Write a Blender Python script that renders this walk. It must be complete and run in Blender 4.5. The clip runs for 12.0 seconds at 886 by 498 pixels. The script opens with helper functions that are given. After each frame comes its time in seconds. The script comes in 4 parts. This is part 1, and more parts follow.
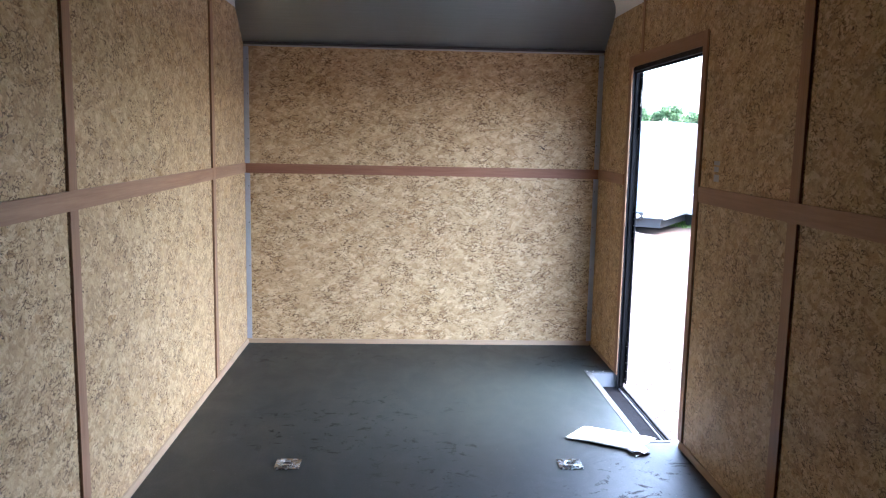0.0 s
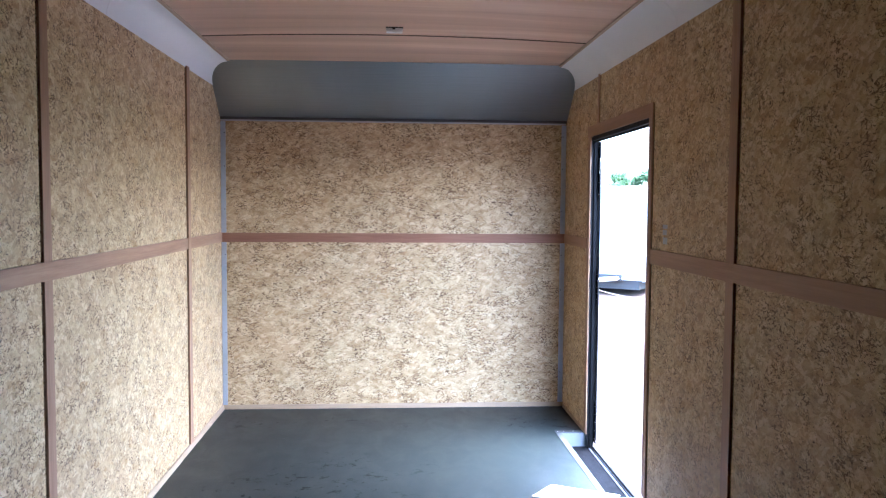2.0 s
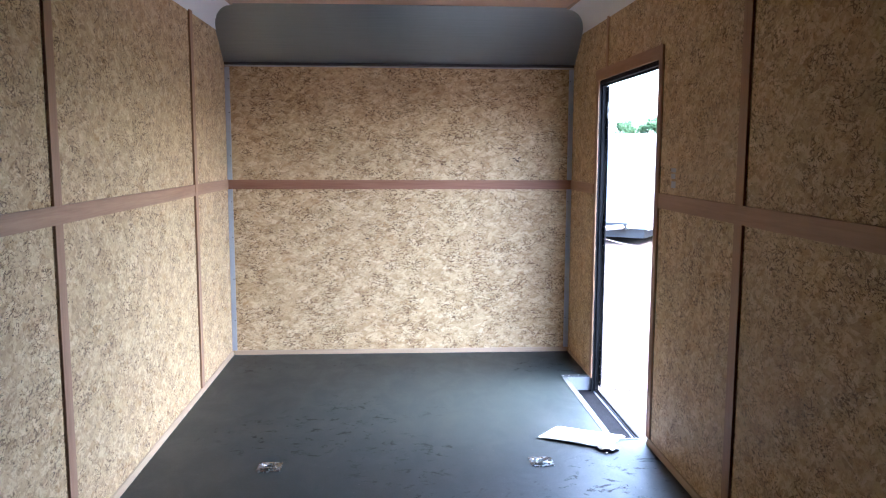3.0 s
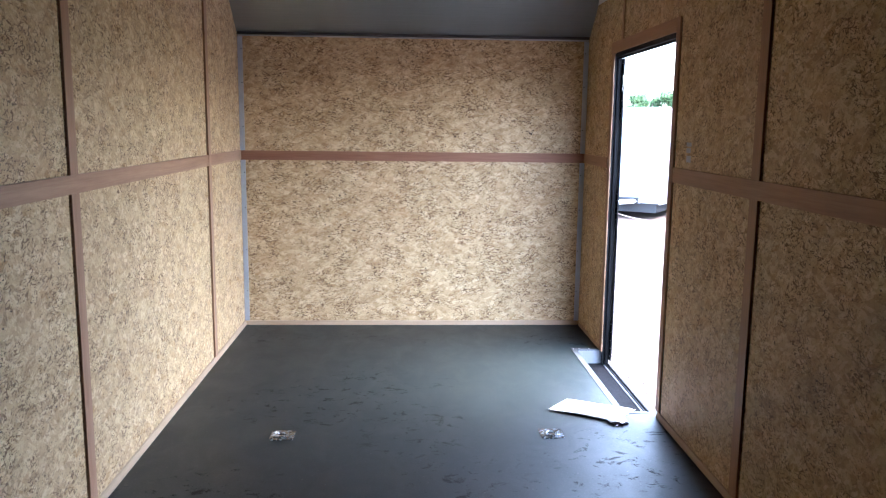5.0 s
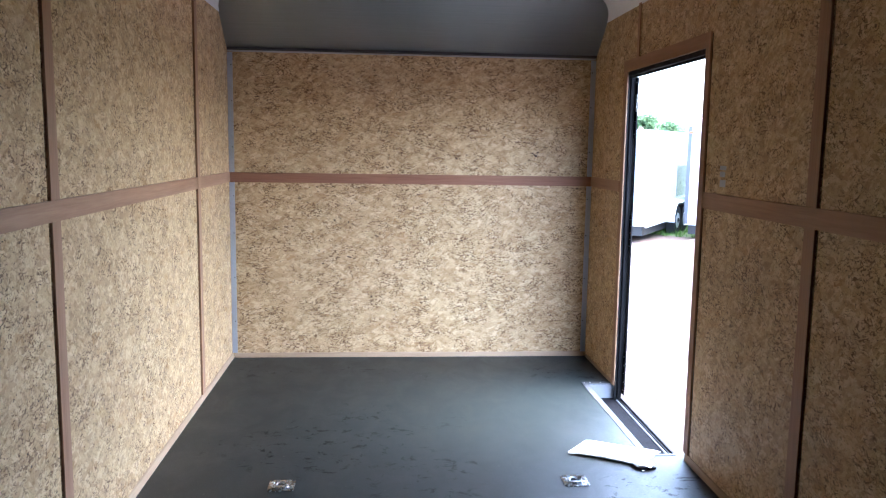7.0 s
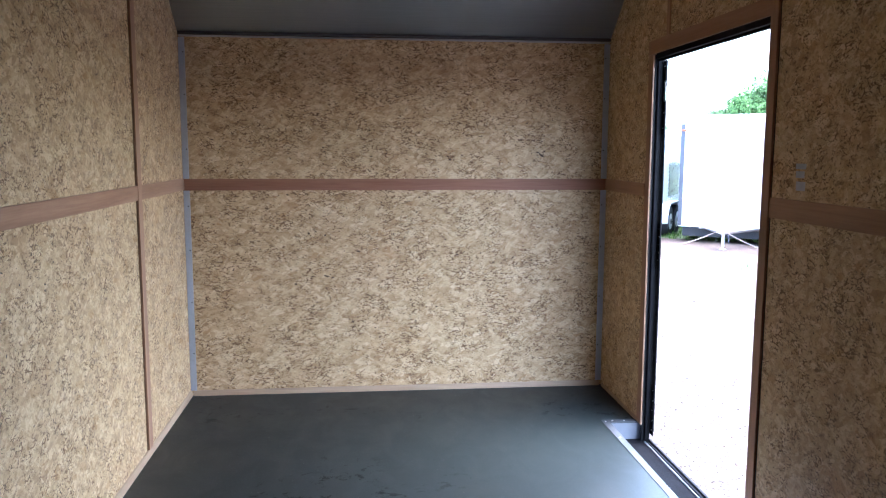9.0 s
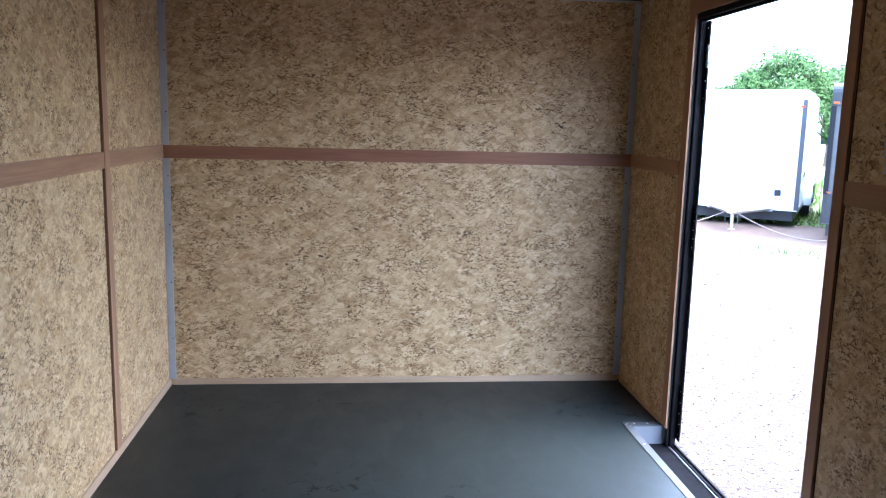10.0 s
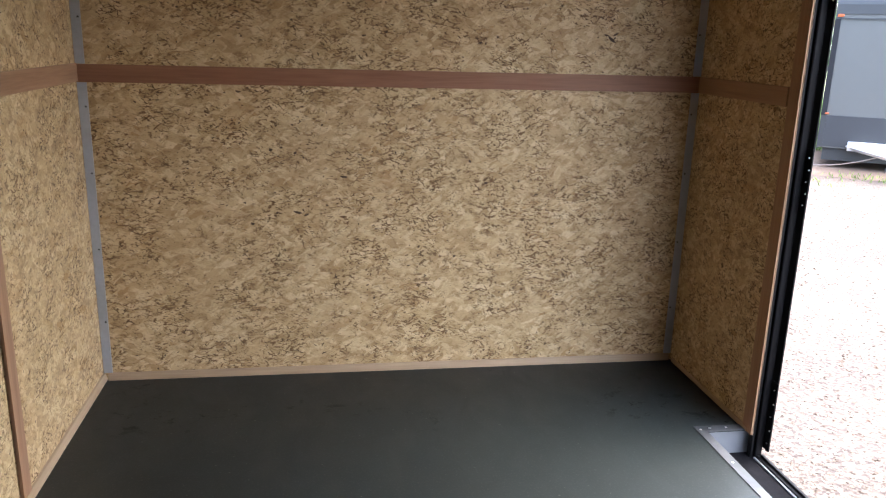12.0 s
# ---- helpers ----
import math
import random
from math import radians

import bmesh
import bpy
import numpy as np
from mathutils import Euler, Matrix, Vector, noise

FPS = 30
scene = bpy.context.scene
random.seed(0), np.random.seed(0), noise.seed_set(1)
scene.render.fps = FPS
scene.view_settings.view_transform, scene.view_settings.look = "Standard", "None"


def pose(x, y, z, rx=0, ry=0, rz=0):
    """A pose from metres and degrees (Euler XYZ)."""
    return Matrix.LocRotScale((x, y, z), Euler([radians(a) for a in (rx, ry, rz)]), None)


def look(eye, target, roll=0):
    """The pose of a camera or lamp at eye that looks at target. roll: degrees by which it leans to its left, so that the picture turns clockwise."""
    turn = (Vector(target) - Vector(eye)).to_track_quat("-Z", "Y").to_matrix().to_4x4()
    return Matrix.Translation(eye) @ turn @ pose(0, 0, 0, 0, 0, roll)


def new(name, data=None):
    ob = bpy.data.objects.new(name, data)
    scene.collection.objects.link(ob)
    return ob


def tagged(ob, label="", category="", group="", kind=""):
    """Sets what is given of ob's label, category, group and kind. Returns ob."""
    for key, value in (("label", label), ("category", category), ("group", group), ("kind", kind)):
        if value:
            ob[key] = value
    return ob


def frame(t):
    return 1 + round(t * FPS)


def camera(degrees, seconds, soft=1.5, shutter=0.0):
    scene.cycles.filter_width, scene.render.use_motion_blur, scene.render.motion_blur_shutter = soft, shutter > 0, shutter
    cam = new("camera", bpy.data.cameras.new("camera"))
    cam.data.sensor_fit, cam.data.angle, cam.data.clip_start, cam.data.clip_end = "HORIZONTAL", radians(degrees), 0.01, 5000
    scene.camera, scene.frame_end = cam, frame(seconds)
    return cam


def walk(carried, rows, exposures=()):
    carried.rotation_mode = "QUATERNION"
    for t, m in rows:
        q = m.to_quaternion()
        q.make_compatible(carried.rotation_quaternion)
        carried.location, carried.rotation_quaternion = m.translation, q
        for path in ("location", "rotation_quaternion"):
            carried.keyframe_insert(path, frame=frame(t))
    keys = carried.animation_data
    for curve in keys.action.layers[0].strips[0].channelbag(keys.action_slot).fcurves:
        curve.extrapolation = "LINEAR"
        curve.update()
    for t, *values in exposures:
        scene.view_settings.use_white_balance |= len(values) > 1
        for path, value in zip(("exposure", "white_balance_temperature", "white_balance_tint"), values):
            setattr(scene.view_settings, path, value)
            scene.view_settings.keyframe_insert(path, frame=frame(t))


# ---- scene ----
cam = camera(59.1, 12.0, soft=1.2)
PATH = [
    (0, (-0.121, 0.001, 1.456), (-0.024, 1.978, 1.173), 1.2),
    (0.5, (-0.069, -0.079, 1.461), (0.055, 1.9, 1.199), 0.7),
    (1, (-0.042, -0.13, 1.455), (0.111, 1.847, 1.2), 0.6),
    (1.5, (-0.026, -0.162, 1.469), (0.119, 1.824, 1.281), 0.4),
    (2, (-0.024, -0.158, 1.468), (0.106, 1.835, 1.352), 0.4),
    (2.5, (-0.031, -0.161, 1.463), (0.091, 1.83, 1.312), 0.5),
    (3, (-0.04, -0.164, 1.443), (0.079, 1.817, 1.2), 0.2),
    (3.5, (-0.048, -0.173, 1.438), (0.064, 1.799, 1.123), 0.1),
    (5.5, (-0.057, -0.159, 1.444), (0.035, 1.815, 1.135), 0.8),
    (6, (-0.08, -0.065, 1.445), (0.034, 1.913, 1.173), 0.8),
    (6.5, (-0.161, 0.027, 1.438), (-0.036, 2.006, 1.18), 1.1),
    (7, (-0.208, 0.133, 1.436), (-0.053, 2.11, 1.179), 0.9),
    (9, (-0.21, 0.887, 1.419), (-0.01, 2.861, 1.168), 0.2),
    (9.5, (-0.224, 1.097, 1.42), (-0.002, 3.064, 1.128), 0.6),
    (10, (-0.212, 1.323, 1.404), (-0.007, 3.286, 1.082), 1.4),
    (10.5, (-0.249, 1.578, 1.413), (-0.018, 3.528, 1.035), -0.1),
    (11, (-0.305, 1.818, 1.419), (0.0, 3.751, 1.006), -0.9),
    (11.5, (-0.281, 2.091, 1.411), (0.031, 4.012, 0.951), 1.0),
    (12, (-0.331, 2.306, 1.385), (-0.028, 4.212, 0.861), 1.6),
]
EXPOSURES = [(0.0, 4.42, 5150, 10), (0.7, 4.64, 5100, 10), (2.0, 4.92, 4680, 10), (3.5, 4.66, 5050, 10), (5.5, 4.6, 5100, 10), (7.2, 4.54, 5100, 10), (9.0, 4.08, 5000, 10), (10.0, 3.83, 5050, 10), (10.5, 3.76, 5750, 10), (11.5, 3.56, 6350, 10), (12.0, 3.58, 6100, 10)]
walk(cam, [(t, look(eye, target, roll)) for t, eye, target, roll in PATH], EXPOSURES)

# ---- world and sun: bright overcast day ----
world = bpy.data.worlds.new("overcast_sky")
scene.world = world
world.use_nodes = True
wt = world.node_tree
sky = wt.nodes.new("ShaderNodeTexSky")
sky.sky_type = "NISHITA"
sky.sun_disc = False
sky.sun_elevation = radians(60)
sky.sun_rotation = radians(95)
sky.air_density, sky.dust_density, sky.ozone_density = 1.0, 4.0, 0.6
wt.nodes["Background"].inputs["Strength"].default_value = 0.15
wt.links.new(sky.outputs["Color"], wt.nodes["Background"].inputs["Color"])
sun_data = bpy.data.lights.new("sun", "SUN")
sun_data.energy, sun_data.angle, sun_data.color = 1.2, radians(150), (1.0, 0.98, 0.96)
sun = new("sun", sun_data)
sun.matrix_world = look((8, -3, 12), (8 - math.sin(radians(95)) * 0.5, -3 - math.cos(radians(95)) * 0.5, 12 - 0.866))


# ---- materials ----
def material(name):
    m = bpy.data.materials.new(name)
    m.use_nodes = True
    return m, m.node_tree, m.node_tree.nodes["Principled BSDF"]


def node(t, kind, **values):
    n = t.nodes.new(kind)
    for key, value in values.items():
        n.inputs[key.replace("_", " ")].default_value = value
    return n


def ramp(t, source, stops):
    r = t.nodes.new("ShaderNodeValToRGB")
    while len(r.color_ramp.elements) < len(stops):
        r.color_ramp.elements.new(0.5)
    for e, (place, colour) in zip(r.color_ramp.elements, stops):
        e.position = place
        e.color = (*colour, 1) if len(colour) == 3 else (colour[0], colour[0], colour[0], 1)
    t.links.new(source, r.inputs["Fac"])
    return r.outputs["Color"]


def blend(t, fac, a, b, mode="MIX"):
    m = t.nodes.new("ShaderNodeMix")
    m.data_type, m.blend_type = "RGBA", mode
    for socket, value in ((m.inputs[0], fac), (m.inputs[6], a), (m.inputs[7], b)):
        if isinstance(value, bpy.types.NodeSocket):
            t.links.new(value, socket)
        elif isinstance(value, tuple):
            socket.default_value = (*value, 1)
        else:
            socket.default_value = value
    return m.outputs[2]


def placed(t, scale=(1, 1, 1), turn=(0, 0, 0), shift=(0, 0, 0)):
    c = t.nodes.new("ShaderNodeTexCoord")
    m = node(t, "ShaderNodeMapping")
    m.inputs["Scale"].default_value = scale
    m.inputs["Rotation"].default_value = [radians(a) for a in turn]
    m.inputs["Location"].default_value = shift
    t.links.new(c.outputs["Object"], m.inputs["Vector"])
    return m.outputs["Vector"]


def noise_tex(t, vector, scale, detail=4.0, rough=0.55, warp=0.0):
    n = node(t, "ShaderNodeTexNoise", Scale=scale, Detail=detail, Roughness=rough, Distortion=warp)
    t.links.new(vector, n.inputs["Vector"])
    return n.outputs["Fac"]


def bump(t, bsdf, height, strength=0.2, distance=0.002):
    b = node(t, "ShaderNodeBump", Strength=strength, Distance=distance)
    t.links.new(height, b.inputs["Height"])
    t.links.new(b.outputs["Normal"], bsdf.inputs["Normal"])


def plain(name, colour, rough=0.5, metal=0.0, vary=0.12, grain=40.0, relief=0.1, spec=0.5):
    """Painted, metal or plastic surface with mild two-scale variation."""
    m, t, b = material(name)
    p = placed(t)
    big = noise_tex(t, p, grain * 0.08, 3)
    small = noise_tex(t, p, grain, 5)
    dark = tuple(c * (1 - vary) for c in colour)
    light = tuple(min(1, c * (1 + vary)) for c in colour)
    col = ramp(t, big, [(0.3, dark), (0.7, light)])
    col = blend(t, 0.35, col, ramp(t, small, [(0.3, dark), (0.7, light)]))
    t.links.new(col, b.inputs["Base Color"])
    rr = ramp(t, small, [(0.25, (max(0.02, rough * 0.8),)), (0.75, (min(1, rough * 1.2),))])
    t.links.new(rr, b.inputs["Roughness"])
    b.inputs["Metallic"].default_value = metal
    b.inputs["Specular IOR Level"].default_value = spec
    if relief:
        bump(t, b, small, relief, 0.001)
    return m


def strand_board(name, along):
    """Pressed wood-flake sheet: pale overlapping flakes, dark slivers and pits. along: the axis the flakes follow."""
    m, t, b = material(name)
    turn = (0, 0, 0) if along == "x" else (0, 90, 0)

    def stretched(length, width, extra, shift=(0, 0, 0)):
        c = t.nodes.new("ShaderNodeTexCoord")
        first = node(t, "ShaderNodeMapping")
        first.inputs["Rotation"].default_value = [radians(a) for a in (turn[0], turn[1] + extra, 0)] if along == "x" else [radians(extra), 0, radians(90)]
        first.inputs["Location"].default_value = shift
        t.links.new(c.outputs["Object"], first.inputs["Vector"])
        n = node(t, "ShaderNodeTexNoise", Scale=9.0, Detail=3.0)
        t.links.new(c.outputs["Object"], n.inputs["Vector"])
        w = t.nodes.new("ShaderNodeVectorMath")
        w.operation = "MULTIPLY_ADD"
        w.inputs[1].default_value = (0.05, 0.05, 0.05)
        t.links.new(n.outputs["Color"], w.inputs[0])
        t.links.new(first.outputs["Vector"], w.inputs[2])
        s = node(t, "ShaderNodeMapping")
        s.inputs["Scale"].default_value = (1 / length, 1 / width, 1 / width)
        t.links.new(w.outputs["Vector"], s.inputs["Vector"])
        return s.outputs["Vector"]

    k = 1.0 if along == "x" else 0.85

    def cells(vector):
        v = node(t, "ShaderNodeTexVoronoi", Scale=1.0, Randomness=1.0)
        t.links.new(vector, v.inputs["Vector"])
        sep = t.nodes.new("ShaderNodeSeparateColor")
        t.links.new(v.outputs["Color"], sep.inputs["Color"])
        return v.outputs["Distance"], sep.outputs["Red"], sep.outputs["Green"]

    tones = [(0.0, (0.302, 0.192, 0.090)), (0.2, (0.438, 0.312, 0.168)), (0.5, (0.520, 0.383, 0.218)), (0.8, (0.665, 0.530, 0.338)), (1.0, (0.360, 0.225, 0.104))]
    d1, r1, g1 = cells(stretched(0.070 * k, 0.026, 12))
    d2, r2, g2 = cells(stretched(0.050 * k, 0.017, -24, (3.1, 1.7, 0.4)))
    d3, r3, g3 = cells(stretched(0.032 * k, 0.010, 40, (1.3, 4.7, 2.4)))
    col = ramp(t, r1, tones)
    col = blend(t, ramp(t, g2, [(0.50, (0.0,)), (0.54, (0.75,))]), col, ramp(t, r2, tones))
    col = blend(t, ramp(t, g3, [(0.66, (0.0,)), (0.70, (0.75,))]), col, ramp(t, r3, tones))
    col = blend(t, 0.15, col, (0.510, 0.380, 0.220))
    # open gaps between flakes: broken dark strokes along the flake edges, thicker in some places than others
    patch = noise_tex(t, placed(t, shift=(2, 5, 1)), 11.0, 4, 0.65)
    gate = ramp(t, patch, [(0.42, (0.12,)), (0.58, (1.0,))])

    def strokes(length, width, extra, shift, fat, cut):
        where = stretched(length, width, extra, shift)
        v = t.nodes.new("ShaderNodeTexVoronoi")
        v.feature = "DISTANCE_TO_EDGE"
        v.inputs["Scale"].default_value = 1.0
        t.links.new(where, v.inputs["Vector"])
        line = ramp(t, v.outputs["Distance"], [(fat * 0.45, (1.0,)), (fat, (0.0,))])
        broken = ramp(t, noise_tex(t, where, 1.7, 2.0, 0.6), [(cut, (0.0,)), (cut + 0.05, (1.0,))])
        return blend(t, 1.0, blend(t, 1.0, line, broken, "MULTIPLY"), gate, "MULTIPLY")

    blot = noise_tex(t, stretched(0.040 * k, 0.024, -8, (6, 3, 2)), 1.0, 5.0, 0.72, 0.3)
    col = blend(t, 0.75, col, ramp(t, blot, [(0.32, (0.62, 0.54, 0.43)), (0.46, (1.0, 1.0, 1.0)), (0.72, (1.10, 1.10, 1.10))]), "MULTIPLY")
    f1 = strokes(0.050 * k, 0.0190, 8, (5, 2, 7), 0.115, 0.500)
    f2 = strokes(0.032 * k, 0.0130, -32, (1, 9, 3), 0.125, 0.530)
    col = blend(t, f1, col, (0.150, 0.084, 0.036))
    col = blend(t, f2, col, (0.088, 0.050, 0.021))
    n1 = noise_tex(t, stretched(0.024 * k, 0.0080, 8, (5, 2, 7)), 1.0, 3.0, 0.6, 0.55)
    col = blend(t, blend(t, 1.0, ramp(t, n1, [(0.600, (0.0,)), (0.645, (0.85,))]), gate, "MULTIPLY"), col, (0.150, 0.084, 0.036))
    rare = noise_tex(t, stretched(0.016 * k, 0.009, 20, (8, 8, 1)), 1.0, 1.0, 0.4, 0.3)
    col = blend(t, ramp(t, rare, [(0.715, (0.0,)), (0.745, (0.95,))]), col, (0.040, 0.022, 0.012))
    grain = noise_tex(t, stretched(0.012, 0.0015, 0), 1.0, 2.0)
    col = blend(t, 0.25, col, ramp(t, grain, [(0.3, (0.35, 0.26, 0.16)), (0.7, (0.85, 0.74, 0.58))]), "SOFT_LIGHT")
    wide = noise_tex(t, placed(t), 1.3, 2)
    col = blend(t, ramp(t, wide, [(0.35, (0.0,)), (0.75, (0.12,))]), col, (0.437, 0.323, 0.178))
    t.links.new(col, b.inputs["Base Color"])
    t.links.new(ramp(t, r1, [(0.0, (0.5,)), (1.0, (0.72,))]), b.inputs["Roughness"])
    b.inputs["Specular IOR Level"].default_value = 0.35
    bump(t, b, f1, 0.3, -0.001)
    return m


def wood(name, colours, along, rough=0.5, fine=1.0, fleck=0.3):
    """Sawn timber or veneer with its grain along one axis."""
    m, t, b = material(name)
    long, cross = 1.2 * fine, 26.0 * fine
    scale = {"x": (long, cross, cross), "y": (cross, long, cross), "z": (cross, cross, long)}[along]
    p = placed(t, scale)
    info = t.nodes.new("ShaderNodeObjectInfo")
    shift = t.nodes.new("ShaderNodeVectorMath")
    t.links.new(p, shift.inputs[0])
    spread = t.nodes.new("ShaderNodeMath")
    spread.operation = "MULTIPLY"
    spread.inputs[1].default_value = 37.0
    t.links.new(info.outputs["Random"], spread.inputs[0])
    t.links.new(spread.outputs[0], shift.inputs[1])
    g = noise_tex(t, shift.outputs[0], 1.0, 4, 0.6, 0.4)
    f = noise_tex(t, shift.outputs[0], 6.0, 3, 0.6)
    col = ramp(t, g, [(0.28, colours[0]), (0.5, colours[1]), (0.72, colours[2])])
    col = blend(t, fleck, col, ramp(t, f, [(0.35, colours[0]), (0.65, colours[2])]))
    t.links.new(col, b.inputs["Base Color"])
    b.inputs["Roughness"].default_value = rough
    b.inputs["Specular IOR Level"].default_value = 0.35
    bump(t, b, f, 0.15, 0.0006)
    return m


def floor_coat():
    """Dark charcoal floor coating over sheet, half gloss, with scuffs, dust and dark rubbed marks."""
    m, t, b = material("charcoal_floor_coating")
    p = placed(t)
    streak = placed(t, (2.4, 1.5, 1))
    big = noise_tex(t, p, 1.6, 4, 0.6)
    mid = noise_tex(t, streak, 2.5, 5, 0.65, 0.6)
    fine = noise_tex(t, p, 160, 3)
    col = ramp(t, big, [(0.3, (0.0065, 0.0115, 0.0122)), (0.7, (0.0100, 0.0165, 0.0172))])
    col = blend(t, ramp(t, mid, [(0.60, (0.0,)), (0.76, (0.35,))]), col, (0.034, 0.035, 0.035))
    scuff = noise_tex(t, placed(t, (11, 13, 1), (0, 0, 12), (3, 1, 0)), 1.0, 6, 0.75, 0.5)
    where = noise_tex(t, placed(t, shift=(7, 2, 0)), 1.1, 2)
    # wear is heavier along the way in from the side door
    xyz = t.nodes.new("ShaderNodeSeparateXYZ")
    t.links.new(p, xyz.inputs[0])
    reach = t.nodes.new("ShaderNodeMapRange")
    reach.inputs["From Min"].default_value, reach.inputs["From Max"].default_value = 4.25, 2.4
    reach.inputs["To Min"].default_value, reach.inputs["To Max"].default_value = -0.06, 0.10
    t.links.new(xyz.outputs["Y"], reach.inputs["Value"])
    more = t.nodes.new("ShaderNodeMath")
    t.links.new(where, more.inputs[0]), t.links.new(reach.outputs["Result"], more.inputs[1])
    where = more.outputs[0]
    mark = blend(t, 1.0, ramp(t, scuff, [(0.565, (0.0,)), (0.625, (0.9,))]), ramp(t, where, [(0.48, (0.0,)), (0.58, (1.0,))]), "MULTIPLY")
    col = blend(t, mark, col, (0.006, 0.006, 0.0055))
    dust = noise_tex(t, p, 60, 2, 0.5)
    col = blend(t, ramp(t, dust, [(0.71, (0.0,)), (0.77, (0.5,))]), col, (0.15, 0.145, 0.13))
    speck = noise_tex(t, p, 120, 4, 0.7)
    col = blend(t, ramp(t, speck, [(0.54, (0.0,)), (0.66, (0.45,))]), col, (0.045, 0.052, 0.054))
    t.links.new(col, b.inputs["Base Color"])
    rough = ramp(t, mid, [(0.3, (0.46,)), (0.7, (0.58,))])
    rough = blend(t, mark, rough, (0.7, 0.7, 0.7))
    t.links.new(rough, b.inputs["Roughness"])
    t.links.new(blend(t, mark, (0.52, 0.52, 0.52), (0.14, 0.14, 0.14)), b.inputs["Specular IOR Level"])
    bump(t, b, fine, 0.08, 0.0008)
    return m


def gravel(name, tones, scale):
    m, t, b = material(name)
    p = placed(t)
    v = node(t, "ShaderNodeTexVoronoi", Scale=scale)
    t.links.new(p, v.inputs["Vector"])
    sep = t.nodes.new("ShaderNodeSeparateColor")
    t.links.new(v.outputs["Color"], sep.inputs["Color"])
    big = noise_tex(t, p, 0.35, 5, 0.65)
    mid = noise_tex(t, p, 3.0, 5, 0.65)
    col = ramp(t, sep.outputs["Red"], [(0.0, tones[0]), (0.5, tones[1]), (1.0, tones[2])])
    col = blend(t, ramp(t, big, [(0.42, (0.0,)), (0.62, (0.7,))]), col, tones[3])
    col = blend(t, ramp(t, mid, [(0.58, (0.0,)), (0.72, (0.6,))]), col, tones[4])
    chips = noise_tex(t, p, 42, 3, 0.6, 0.8)
    drift = noise_tex(t, placed(t, (0.9, 1.6, 1), shift=(4, 1, 0)), 0.8, 5, 0.7)
    chip = blend(t, 1.0, ramp(t, chips, [(0.50, (0.0,)), (0.57, (0.9,))]), ramp(t, drift, [(0.36, (0.10,)), (0.54, (1.0,))]), "MULTIPLY")
    col = blend(t, chip, col, tuple(c * 0.62 for c in tones[4]))
    t.links.new(col, b.inputs["Base Color"])
    b.inputs["Roughness"].default_value = 0.9
    bump(t, b, v.outputs["Distance"], 0.5, 0.01)
    return m


def leafy(name, low, high):
    m, t, b = material(name)
    geo = t.nodes.new("ShaderNodeNewGeometry")
    t.links.new(ramp(t, geo.outputs["Random Per Island"], [(0.0, low), (1.0, high)]), b.inputs["Base Color"])
    b.inputs["Roughness"].default_value = 0.8
    b.inputs["Specular IOR Level"].default_value = 0.1
    return m


def brushed_sheet():
    """Mill-finish aluminium rolled along x: fine streaks, and upright tone bands standing for reflections."""
    m, t, b = material("mill_finish_aluminium")
    fine = noise_tex(t, placed(t, (3, 420, 420)), 1.0, 3, 0.6)
    # broad bands across x: drawn-out upright reflections put into the colour
    wide = noise_tex(t, placed(t, (1.6, 0.5, 0.5), shift=(3, 0, 0)), 1.0, 3, 0.6)
    t.links.new(blend(t, 0.3, ramp(t, wide, [(0.3, (0.24, 0.262, 0.272)), (0.7, (0.34, 0.36, 0.37))]), ramp(t, fine, [(0.3, (0.22, 0.24, 0.25)), (0.7, (0.38, 0.40, 0.41))])), b.inputs["Base Color"])
    b.inputs["Metallic"].default_value = 0.95
    t.links.new(ramp(t, wide, [(0.3, (0.32,)), (0.7, (0.44,))]), b.inputs["Roughness"])
    return m


def stone_mix():
    m, t, b = material("loose_gravel_stones")
    geo = t.nodes.new("ShaderNodeNewGeometry")
    t.links.new(ramp(t, geo.outputs["Random Per Island"], [(0.0, (0.050, 0.033, 0.022)), (0.35, (0.090, 0.066, 0.048)), (0.7, (0.165, 0.135, 0.11)), (1.0, (0.085, 0.050, 0.031))]), b.inputs["Base Color"])
    b.inputs["Roughness"].default_value = 0.9
    return m


BOARD_X = strand_board("strand_board_front", "x")
BOARD_Z = strand_board("strand_board_side", "y")
LUAN = ((0.240, 0.128, 0.070), (0.315, 0.174, 0.098), (0.390, 0.230, 0.136))
STRIP_X, STRIP_Y, STRIP_Z = (wood("luan_strip_" + a, LUAN, a) for a in "xyz")
# the broad pale bands are veneer grain and also painted gloss highlights
CEIL = wood("luan_ceiling_veneer", ((0.40, 0.250, 0.168), (0.55, 0.37, 0.262), (0.74, 0.56, 0.43)), "x", 0.34, 0.17, 0.10)
PALE = ((0.30, 0.21, 0.135), (0.38, 0.275, 0.180), (0.45, 0.335, 0.225))
BASE_X, BASE_Y = wood("pine_base_x", PALE, "x"), wood("pine_base_y", PALE, "y")
RED_X = wood("reddish_strip_x", ((0.190, 0.086, 0.048), (0.250, 0.118, 0.068), (0.310, 0.152, 0.090)), "x")
KNOT = plain("dark_wood_knot", (0.060, 0.034, 0.017), 0.7, 0, 0.3, 300)
RAW_EDGE = plain("raw_plywood_edge", (0.48, 0.36, 0.26), 0.7)
FLOOR = floor_coat()
COVE = plain("white_cove_vinyl", (0.78, 0.78, 0.80), 0.5, 0, 0.03)
SHEET = brushed_sheet()
RAIL = plain("bright_aluminium_rail", (0.50, 0.50, 0.51), 0.42, 0.8, 0.1, relief=0)
